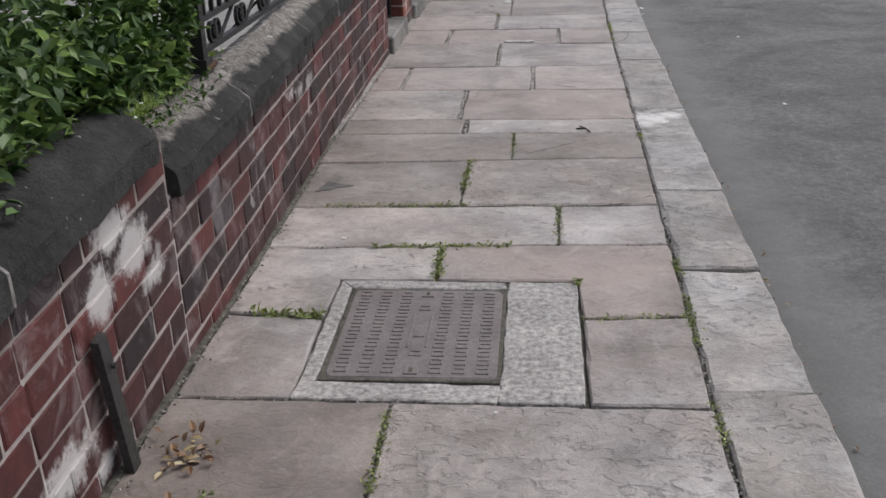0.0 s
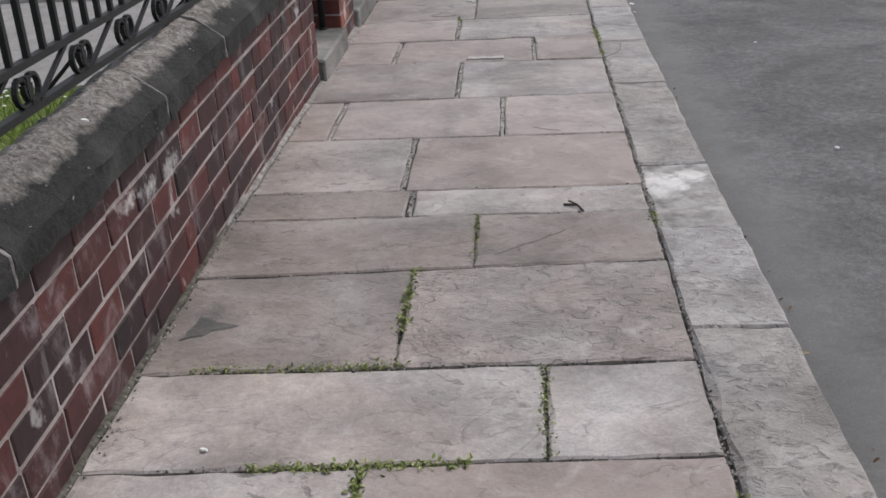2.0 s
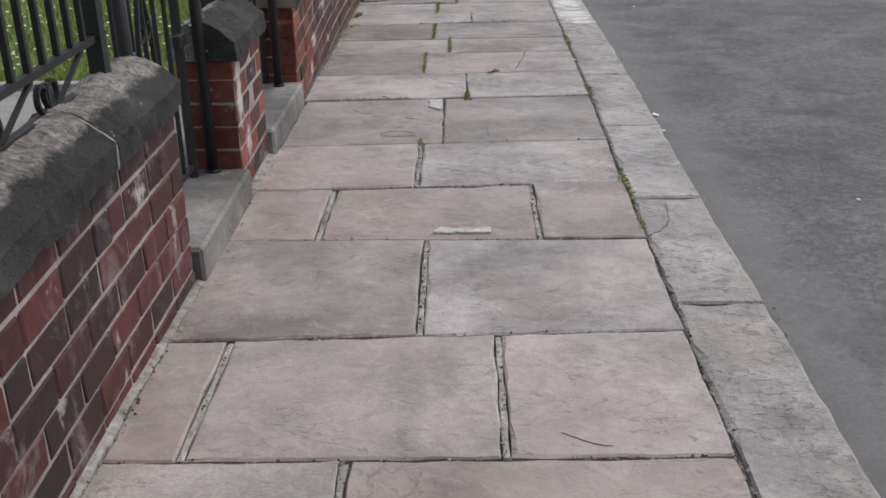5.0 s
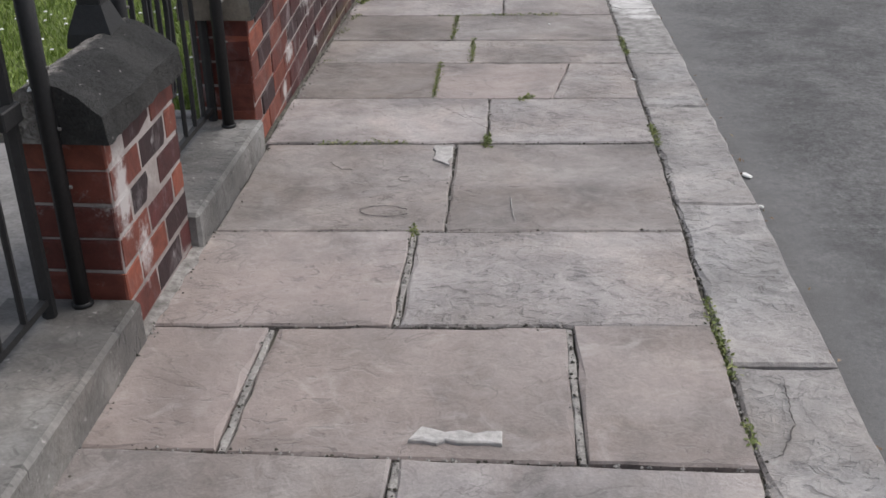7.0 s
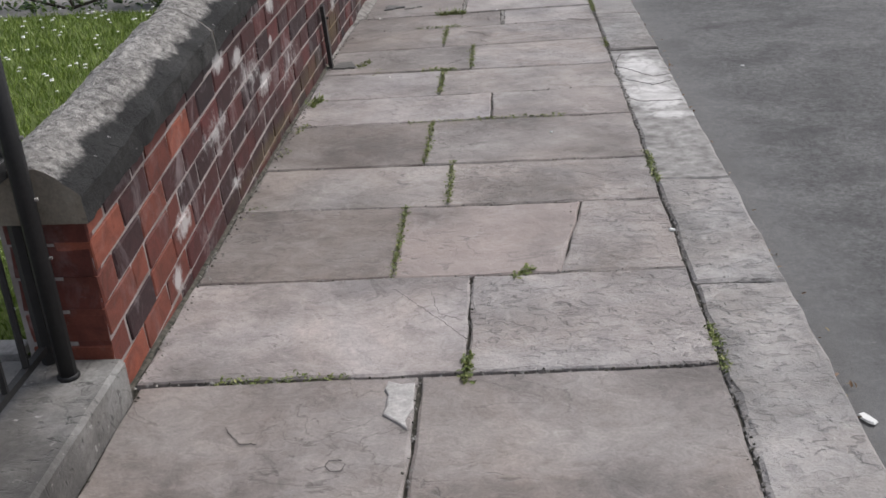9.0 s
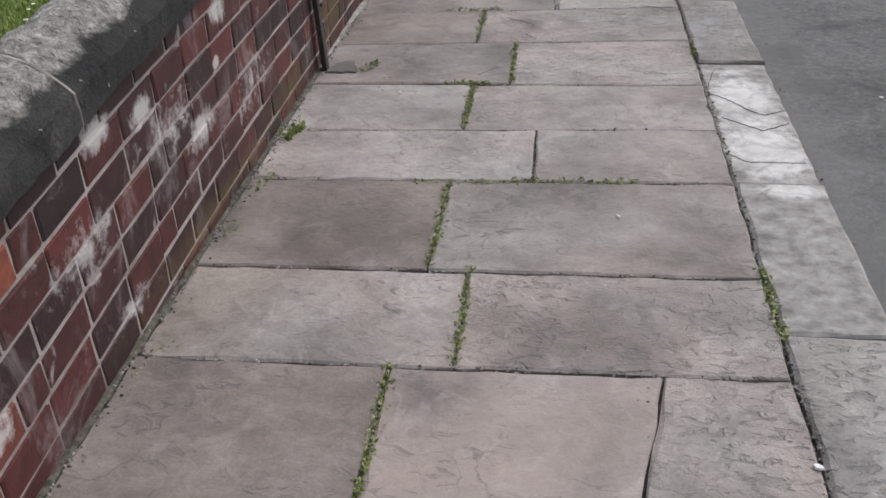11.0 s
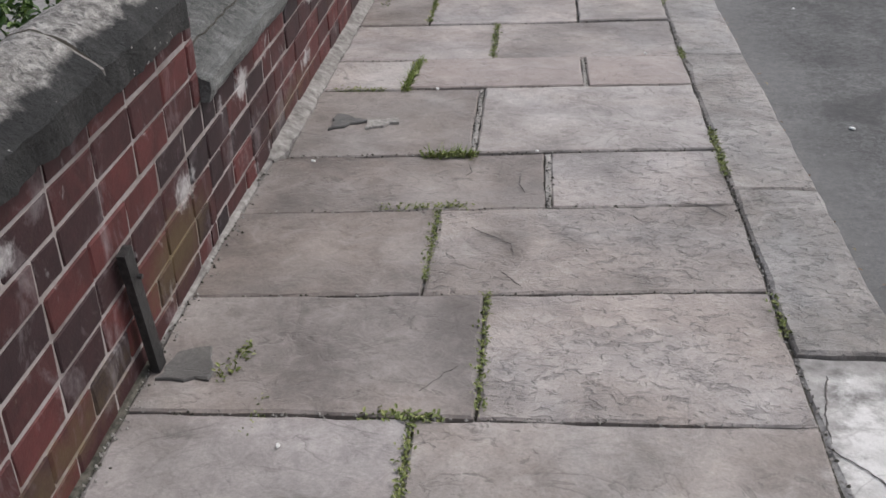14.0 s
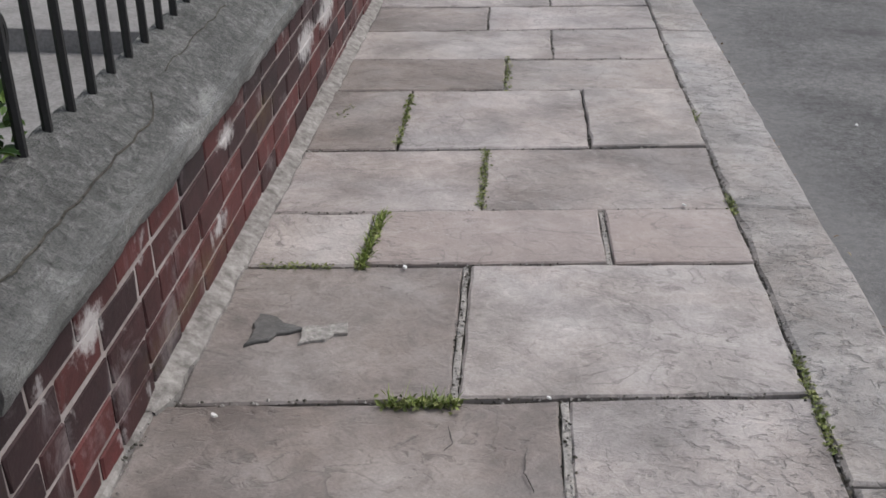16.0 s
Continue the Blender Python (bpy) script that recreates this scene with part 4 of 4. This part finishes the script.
for k, (x, y, c, s) in enumerate(((-0.985, 12.5, 150, 0.04), (-1.0, 11.7, 60, 0.02), (-0.985, 12.05, 60, 0.03), (-0.82, 13.27, 130, 0.034), (-0.72, 13.07, 50, 0.022), (-0.8, 1.98, 60, 0.03), (-1.0, 11.0, 40, 0.02), (-0.86, 16.75, 60, 0.025))):
    weeds(x - 0.015, y - 0.07, x + 0.015, y + 0.07, c * 2 // 3, s * 0.85, 300 + k, 0.014)

sprigs = leaf_cloud("coping_sprigs", 130, lambda r: (-1.13 + r.gauss(0, 0.045), 2.78 + abs(r.gauss(0, 0.3)), 0.715 + abs(r.gauss(0, 0.025))), 0.028, PRIVET, None, 61)
tagged(sprigs, "small green leafy sprigs lying on the coping", "sprigs", kind="stuff")
lf = leaf_cloud("fallen_leaves", 45, lambda r: (-0.9 + r.gauss(0, 0.045), 2.17 + r.gauss(0, 0.04), 0.006 + 0.02 * r.random()), 0.036, DEAD, None, 77, 0.5, 3.0)
tagged(lf, "small heap of dry brown leaves beside the pipe", "leaves", kind="stuff")
lf = leaf_cloud("gutter_debris", 260, lambda r: (lambda y: (kerb_x(y) + 0.30 + abs(r.gauss(0, 0.03)), y, -0.076))(r.uniform(2, 19)), 0.02, DEAD, None, 78, 0.5, 0.9)
tagged(lf, "scattered dry leaf scraps along the gutter", "debris", kind="stuff")


def scrap(x, y, z, s, seed, label="small white scrap of litter on the stone", name="litter", material=None):
    r = random.Random(seed)
    pts = [(s * r.uniform(0.6, 1.1) * math.cos(a * 0.9), s * r.uniform(0.35, 0.7) * math.sin(a * 0.9)) for a in range(7)]
    v = [(px, py, 0.001) for px, py in pts] + [(px * 0.8, py * 0.8, 0.006) for px, py in pts]
    f = [(i, (i + 1) % 7, 7 + (i + 1) % 7, 7 + i) for i in range(7)] + [tuple(range(7, 14))]
    ob = new(name, mesh(name, v, f, material or WHITE))
    ob.matrix_basis = pose(x, y, z, 0, 0, r.uniform(0, 360))
    tagged(ob, label, "litter")


for k, (x, y, z, s) in enumerate(((-1.12, 4.2, 0.715, 0.018), (-0.76, 3.7, 0.002, 0.012), (-0.1, 2.42, 0.002, 0.008), (0.84, 2.6, -0.08, 0.02), (0.97, 9.62, -0.08, 0.035), (0.96, 9.3, -0.08, 0.015),
                                  (0.24, 11.86, 0.003, 0.012), (-0.86, 14.56, 0.003, 0.012), (0.5, 15.9, 0.002, 0.01), (-0.46, 15.36, 0.002, 0.014), (-0.02, 14.7, 0.002, 0.008), (1.6, 8.2, -0.08, 0.015),
                                  (1.5, 6.1, -0.08, 0.02), (1.42, 13.2, -0.08, 0.012), (1.3, 15.2, -0.08, 0.02), (1.45, 17.0, -0.08, 0.016), (-0.63, 12.95, 0.003, 0.01), (0.62, 10.7, 0.003, 0.016), (-1.14, 10.6, 0.74, 0.012))):
    scrap(x, y, z, s, 500 + k)
scrap(1.42, 3.12, -0.08, 0.05, 530, "pale dry leaf lying on the asphalt", "dry_leaf", DEAD)
scrap(-1.2, 8.1, 0.745, 0.035, 531, "pale feather-like scrap on the pier cap")
tw = tagged(empty("twig", 0.22, 5.28, 0.006), "short dark forked twig lying on a flagstone", "twig")
bar("stem", [(0, 0, 0), (0.05, -0.02, 0.006), (0.07, -0.07, 0)], 0.005, TWIG, tw, 5)
bar("fork", [(0.05, -0.02, 0.006), (0.02, 0.012, 0.01)], 0.004, TWIG, tw, 5)

# ---- access cover ----
cover = tagged(empty("access_cover", -0.365, 2.915, 0.003), "rusty grey cast iron access cover with raised squares", "access cover")
CX, CY = 0.262, 0.31
CORNERS = [(sx * (CX - 0.03) + 0.03 * math.cos(a), sy * (CY - 0.03) + 0.03 * math.sin(a)) for sx, sy, a0 in ((-1, -1, 180), (1, -1, 270), (1, 1, 0), (-1, 1, 90)) for a in (radians(a0 + 22.5 * q) for q in range(5))]
part("plate", slab_mesh("plate", CORNERS, 0, 0.03, COVER, 0.006, 0.5, 0.0), None, cover)
stud_v, stud_f = [], []
for a, b, c, d in ((-0.02, 0.02, -0.017, -0.0115), (-0.02, 0.02, 0.0115, 0.017), (-0.02, -0.014, -0.0115, 0.0115), (0.014, 0.02, -0.0115, 0.0115)):
    bv, bf = box_data(a, b, c, d, -0.002, 0.0022, 0.001)
    k = len(stud_v)
    stud_v += bv
    stud_f += [[i + k for i in q] for q in bf]
stud = mesh("stud", stud_v, stud_f, COVER)
for i in range(7):
    for j in range(11):
        if i == 3 and j not in (2, 8):
            continue
        o = part("stud", stud, None, cover)
        o.location = (-0.216 + 0.072 * i, -0.265 + 0.053 * j, 0.001)
for yy in (-0.268, 0.268):
    o = part("key_hole", mesh("key_hole", *box_data(-0.022, 0.022, yy - 0.022, yy + 0.022, -0.002, 0.005, 0.002), COVER), None, cover)
    part("slot", mesh("slot", *box_data(-0.006, 0.006, yy - 0.012, yy + 0.012, 0.003, 0.0065, 0.001), SOIL), None, o)
for xx in (-0.03, 0.03):
    part("rib", mesh("rib", *box_data(xx - 0.003, xx + 0.003, -0.12, 0.12, -0.002, 0.003, 0.001), COVER), None, cover)
part("maker_plate", mesh("maker_plate", *box_data(-0.018, 0.018, -0.05, 0.05, -0.002, 0.003, 0.001), COVER), None, cover)
fr = part("frame_gap", slab_mesh("frame_gap", [(-CX - 0.012, -CY - 0.012), (CX + 0.012, -CY - 0.012), (CX + 0.012, CY + 0.012), (-CX - 0.012, CY + 0.012)], -0.004, 0.02, SOIL, 0.002, 1, 0), None, cover)

# ---- paving: seams as heights along the street at the wall and at the kerb ----
SEAMS = [(-1.4, -1.4), (-0.7, -0.7), (0.0, 0.0), (0.65, 0.65), (1.3, 1.3), (1.85, 1.85), (2.475, 2.475), (3.03, 3.05), (3.61, 3.68), (4.07, 4.12), (4.69, 4.78), (5.19, 5.22), (5.47, 5.50), (6.17, 6.18), (6.81, 6.86), (7.63, 7.61),
         (8.2, 8.26), (8.85, 8.91), (9.73, 9.79), (10.36, 10.40), (11.0, 11.02), (11.48, 11.5), (12.09, 12.13), (12.53, 12.61), (13.06, 13.11)]
SEAMS += [(13.59, 13.73), (14.13, 14.3), (14.6, 14.77), (15.33, 15.48), (15.71, 15.89), (16.28, 16.48), (17.0, 17.19), (17.48, 17.67), (17.99, 18.23), (18.5, 18.72), (19.1, 19.3), (19.7, 19.9), (20.4, 20.6)]
CUTS = [(0.1,), (-0.3,), (0.05,), (-0.2,), (0.1,), (-0.40,), None, None, (0.10,), (-0.32,), (-0.115,), (-0.38,), (-0.43,), (-0.85, -0.02), (-0.265,), (-0.69, 0.17), (-0.33,), (-0.225,), (-0.095,),
        (-0.375, 0.26), (-0.21,), (-0.335,), (-0.04,), (-0.33,), (-0.17,), (-0.36,), (0.02,), (-0.265,), (-0.595, 0.2), (-0.23,), (-0.59, 0.2), (-0.155,), (0.085,), (-0.265,), (0.1,), (-0.3,), (0.0,)]
ROSE = {(12, 1), (13, 0), (13, 1), (13, 2), (15, 0), (15, 1), (15, 2), (16, 0), (16, 1), (17, 0), (19, 1), (24, 1), (28, 1), (28, 2)}
TOOLED = {(18, 1), (20, 1), (16, 1), (9, 1), (5, 1), (26, 1), (25, 1), (24, 1), (19, 2)}
DUSKY = {(17, 0), (17, 1), (10, 0), (19, 0), (25, 0), (26, 0), (27, 0), (21, 0), (30, 0), (31, 0), (11, 0), (21, 1), (10, 1), (9, 0), (24, 0), (5, 0)}
WIDE = {11, 12, 13, 14, 15, 16, 26, 27, 28}
GAP = 0.0045


def seam_y(i, x):
    a, b = SEAMS[i]
    return a + (b - a) * (x + 1.05) / 1.65


def flag(outline, k, rose=False, buff=False, stone=None):
    r = random.Random(900 + k)
    me = slab_mesh("flagstone", outline, r.uniform(-0.003, 0.003), 0.05, stone or FLAG_PINK if stone or rose else FLAG_BUFF if buff else FLAG, 0.006, 0.08, 0.0045, k)
    ob = part("flagstone", me, None, pavement)
    ob.matrix_basis = Matrix.Translation((0, 0, 0)) @ Euler((r.uniform(-0.0012, 0.0012) * 0.3, 0, 0)).to_matrix().to_4x4()
    return ob


count = 0
for i, cuts in enumerate(CUTS):
    if cuts is None:
        continue
    ym = (SEAMS[i][0] + SEAMS[i + 1][0]) / 2
    inset = 0.02 if 5.15 < ym < 8.9 else 0.055 if ym > 14.6 else 0.012 if 7.3 > ym or ym > 9.7 else 0.03
    wide = 0.013 if i in WIDE else GAP
    xs = [wall_x(ym) + inset, *cuts, kerb_x(ym) - 0.006]
    for j, (a, b) in enumerate(zip(xs, xs[1:])):
        a2, b2 = a + (wide if j else 0), b - (wide if b in cuts else 0)
        tilt_a = 0.055 if (i, j) == (19, 2) else 0.0
        tilt_b = 0.055 if (i, j) == (19, 1) else 0.0
        lean = 0.01 * (ym % 1.0 - 0.5)
        g = 0.003 if (i, j) in ((19, 1), (19, 2)) else 0
        out = [(a2 - tilt_a - g, seam_y(i, a2) + GAP), (b2 - tilt_b + g, seam_y(i, b2) + GAP), (b2 + tilt_b + lean + g, seam_y(i + 1, b2) - GAP), (a2 + tilt_a + (lean if j else 0) - g, seam_y(i + 1, a2) - GAP)]
        if b not in cuts:
            out[1] = (kerb_x(seam_y(i, b2)) - 0.006, out[1][1])
            out[2] = (kerb_x(seam_y(i + 1, b2)) - 0.006, out[2][1])
        count += 1
        flag(out, count, (i, j) in ROSE, (i * 7 + j * 3) % 4 == 0, FLAG_TOOLED if (i, j) in TOOLED else FLAG_DARK if (i, j) in DUSKY else None)
    if i in WIDE:
        for cx in cuts:
            part("joint_fill", slab_mesh("joint_fill", [(cx - 0.009, seam_y(i, cx) + 0.01), (cx + 0.009, seam_y(i, cx) + 0.01), (cx + 0.009, seam_y(i + 1, cx) - 0.01), (cx - 0.009, seam_y(i + 1, cx) - 0.01)],
                                         -0.007, 0.03, JOINT, 0.002, 0.05, 0.003, i), None, pavement)

# the row with the access cover, and the two flags cut round it
flag([(-1.045, 2.484), (-0.70, 2.484), (-0.705, 3.0), (-1.045, 3.02)], 901)
flag([(0.165, 2.486), (0.498, 2.486), (0.512, 3.04), (0.17, 3.01)], 902)
flag([(-1.045, 3.036), (-0.703, 3.016), (-0.706, 3.315), (-0.36, 3.315), (-0.36, 3.625), (-1.045, 3.605)], 903, False, True)
flag([(-0.345, 3.315), (0.163, 3.322), (0.168, 3.024), (0.512, 3.055), (0.52, 3.668), (-0.345, 3.628)], 904, True)
for k, o in enumerate(([(-0.692, 2.484), (-0.10, 2.484), (-0.085, 2.58), (-0.65, 2.585)], [(-0.692, 2.484), (-0.645, 2.585), (-0.645, 3.245), (-0.695, 3.30)],
                       [(-0.695, 3.305), (-0.64, 3.245), (-0.09, 3.245), (-0.10, 3.305)], [(-0.092, 2.484), (0.155, 2.486), (0.155, 3.308), (-0.088, 3.306)])):
    part("concrete_surround", slab_mesh("concrete_surround", o, 0.0, 0.05, CONCRETE, 0.004, 0.06, 0.004, 40 + k), None, pavement)

# dark infills and a pale patch
for o, m, z in (([(-0.71, 14.9), (-0.58, 14.97), (-0.6, 15.02), (-0.72, 14.985)], JOINT, 0.005), ([(-0.99, 4.26), (-0.84, 4.35), (-0.97, 4.41)], DARKSTONE, 0.0035), ([(-0.86, 14.88), (-0.72, 14.98), (-0.86, 15.06)], DARKSTONE, 0.0045), ([(-1.0, 13.18), (-0.86, 13.19), (-0.9, 13.33), (-0.985, 13.31)], DARKSTONE, 0.012),
                ([(-0.31, 9.56), (-0.245, 9.5), (-0.24, 9.71), (-0.32, 9.72)], PALE_MORTAR, 0.006), ([(-0.24, 7.68), (-0.02, 7.68), (-0.02, 7.72), (-0.22, 7.73)], PALE_MORTAR, 0.0065)):
    part("patch", slab_mesh("patch", o, z, 0.02, m, 0.003, 0.03, 0.009, 3), None, pavement)


# flaked ledges, cracks and scratches in the flags; ledge shade drawn as dark ribbons
FLAWS = [
    [(-0.046, 4.832), (0.032, 4.894), (0.12, 4.958), (0.226, 5.047)] ,
    [(0.038, 4.894), (0.051, 4.841)] ,
    [(0.124, 6.284), (0.194, 6.239), (0.264, 6.217)] ,
    [(-0.365, 9.034), (-0.374, 9.01), (-0.404, 8.993), (-0.447, 8.986), (-0.493, 8.991), (-0.529, 9.008), (-0.545, 9.031), (-0.538, 9.055), (-0.508, 9.074), (-0.463, 9.081), (-0.416, 9.075), (-0.381, 9.057), (-0.365, 9.034)] ,
    [(-0.385, 9.344), (-0.394, 9.324), (-0.418, 9.323), (-0.435, 9.341), (-0.43, 9.362), (-0.406, 9.367), (-0.387, 9.351)] ,
    [(-0.728, 9.512), (-0.674, 9.439), (-0.614, 9.434)] ,
    [(-0.355, 10.291), (-0.254, 10.16), (-0.178, 10.057), (-0.124, 9.978), (-0.089, 9.94)] ,
    [(-0.225, 10.266), (-0.199, 10.117), (-0.11, 10.056)] ,
    [(-0.234, 14.066), (-0.172, 14.016), (-0.105, 13.968), (-0.096, 13.89)] ,
    [(-0.128, 13.788), (-0.065, 13.7)] ,
    [(-0.318, 13.183), (-0.274, 13.25), (-0.216, 13.307)] ,
    [(-0.273, 14.569), (-0.26, 14.497), (-0.283, 14.459)] ,
    [(-0.078, 14.496), (-0.084, 14.408), (-0.059, 14.327)] ,
    [(0.467, 14.295), (0.555, 14.272), (0.578, 14.229), (0.615, 14.188)] ,
]


KERB_FLAWS = [
    [(0.655, 13.051), (0.744, 12.95), (0.795, 12.859), (0.849, 12.798), (0.955, 12.852)] ,
    [(0.683, 12.766), (0.749, 12.706), (0.821, 12.635), (0.942, 12.721)] ,
    [(0.725, 13.331), (0.683, 13.171), (0.667, 13.049)] ,
    [(0.655, 12.423), (0.719, 12.342), (0.819, 12.342), (0.939, 12.34)] ,
    [(0.714, 7.978), (0.695, 7.791), (0.638, 7.666), (0.596, 7.641)] ,
]


def flaw(points, width, material, name="crack", label="", base=0.0, owner=None):
    """A thin ragged line along the face of a flag."""
    rnd = random.Random(len(points) + int(points[0][1] * 100))
    line = []
    for a, b in zip(points, points[1:]):
        n = max(2, int(math.dist(a, b) / 0.012))
        line += [Vector(a).lerp(Vector(b), i / n) + Vector((rnd.gauss(0, 0.0018), rnd.gauss(0, 0.0018))) for i in range(n)]
    v = []
    for i, q in enumerate(line):
        d = (line[min(i + 1, len(line) - 1)] - line[max(i - 1, 0)]).normalized()
        w = width * rnd.uniform(0.35, 1.2) * min(1.0, 0.25 + 0.3 * min(i, len(line) - 1 - i))
        for side, z in ((-1, base + 0.0025), (0, base + 0.0045), (1, base + 0.0025)):
            v.append((q.x - d.y * w * side, q.y + d.x * w * side, z))
    f = [(i * 3 + j, i * 3 + j + 1, i * 3 + j + 4, i * 3 + j + 3) for i in range(len(line) - 1) for j in range(2)]
    part(name, mesh(name, v, f, material), None, owner or pavement, label)


for k, pts in enumerate(FLAWS):
    flaw(pts, 0.0021, LEDGE_SHADE)
flaw([(0.001, 9.185), (0.009, 9.071), (0.021, 8.946)], 0.002, PALE_MORTAR, "scratch", "pale scratch on a flagstone")


# crumbs of mortar and grit lying in the joints and along the foot of the wall
def crumbs(name, count, place, material, label, seed):
    rnd = random.Random(seed)
    v, f = [], []
    for _ in range(count):
        x, y, z = place(rnd)
        r, k = rnd.uniform(0.002, 0.0065), len(v)
        for i in range(5):
            a = 1.257 * i + rnd.uniform(-0.3, 0.3)
            v.append((x + r * math.cos(a) * rnd.uniform(0.7, 1.4), y + r * math.sin(a) * rnd.uniform(0.6, 1.1), z - 0.002))
        v.append((x + rnd.gauss(0, 0.001), y, z + r * rnd.uniform(0.5, 0.9)))
        f += [(k + i, k + (i + 1) % 5, k + 5) for i in range(5)]
    tagged(new(name, mesh(name, v, f, material)), label, "grit", kind="stuff")


def in_seam(r):
    i = r.randrange(5, len(SEAMS) - 4)
    x = r.uniform(-1.0, 0.55)
    return (x, seam_y(i, x) + r.gauss(0, 0.006), r.uniform(-0.01, 0.001))


def in_cut(r):
    i = r.choice([q for q in range(5, 34) if CUTS[q]])
    x = r.choice(CUTS[i])
    return (x + r.gauss(0, 0.007), seam_y(i, x) + r.random() * (seam_y(i + 1, x) - seam_y(i, x)), r.uniform(-0.01, 0.001))


def at_foot(r):
    y = r.uniform(2.0, 17.0)
    return (wall_x(y) + abs(r.gauss(0.012, 0.018)), y, 0.004)


def at_kerb(r):
    y = r.uniform(2.0, 18.0)
    return (kerb_x(y) + r.gauss(0, 0.008), y, r.uniform(-0.012, 0.0))


for k, (place, n) in enumerate(((in_seam, 2600), (in_cut, 1300), (at_foot, 1500), (at_kerb, 1500))):
    crumbs("mortar_crumbs", n, place, JOINT, "pale crumbs of old mortar in the joints", 40 + k)
    crumbs("grit", n // 2, place, SOIL, "dark grit and soil in the joints", 50 + k)


# mortar fillet along the foot of the wall
def fillet(y0, y1, w0, w1, h, material=FILLET):
    n = int((y1 - y0) / 0.05)
    v, f = [], []
    for j in range(n + 1):
        y = y0 + (y1 - y0) * j / n
        grow = min(1.0, 0.3 + 7 * min(y - y0, y1 - y))
        w = (w0 + (w1 - w0) * j / n) * grow + 0.012 * noise.noise((y * 6, 1, 0)) + 0.012 * noise.noise((y * 19, 4, 0))
        for x, z in ((-0.01, h * grow), (w * 0.5, h * grow * 0.45 + 0.004), (w, 0.003), (w + 0.003, -0.03)):
            v.append((wall_x(y) + x, y, z + 0.004 * noise.noise((x * 40, y * 14, 0))))
    f = [(j * 4 + i, j * 4 + i + 1, j * 4 + 5 + i, j * 4 + 4 + i) for j in range(n) for i in range(3)]
    part("mortar_fillet", mesh("mortar_fillet", v, f, material), None, pavement)


fillet(5.15, 8.9, 0.014, 0.035, 0.014)
fillet(13.35, 14.6, 0.012, 0.02, 0.012)
fillet(14.56, 20.5, 0.06, 0.06, 0.035)
fillet(8.9, 13.35, 0.014, 0.014, 0.008, SOIL)
fillet(-1.0, 5.15, 0.014, 0.016, 0.008, SOIL)

# kerb stones
kerb = tagged(empty("kerb"), "worn grey stone kerb, two stones with old white paint", "kerb", kind="structure")
CUTY = [-1.5, 0.2, 1.45, 2.575, 3.445, 4.3, 5.055, 5.755, 7.055, 8.06, 9.15, 10.29, 11.23, 12.16, 13.42, 14.43, 15.93, 18.22, 20.0, 21.5]
for k, (a, b) in enumerate(zip(CUTY, CUTY[1:])):
    white = k in (6, 12, 13)
    r = random.Random(700 + k)
    top = -0.012 if k in (6, 13) else r.uniform(-0.006, 0.004)
    o = [(kerb_x(a) + 0.006, a + 0.004), (kerb_x(a) + 0.298, a + 0.004), (kerb_x(b) + 0.298, b - 0.004), (kerb_x(b) + 0.006, b - 0.004)]
    part("kerbstone", slab_mesh("kerbstone", o, top, 0.16, WHITEKERB if white else KERB, 0.009, 0.09, 0.005, 60 + k), None, kerb, "worn white painted kerbstone" if white else "")
# cracks and ledge shade on the kerb, also laid on as dark ribbons
for k, pts in enumerate(KERB_FLAWS):
    flaw(pts, 0.0028 if k < 4 else 0.0022, LEDGE_SHADE, "crack", "", -0.012 if k < 4 else 0.001, kerb)
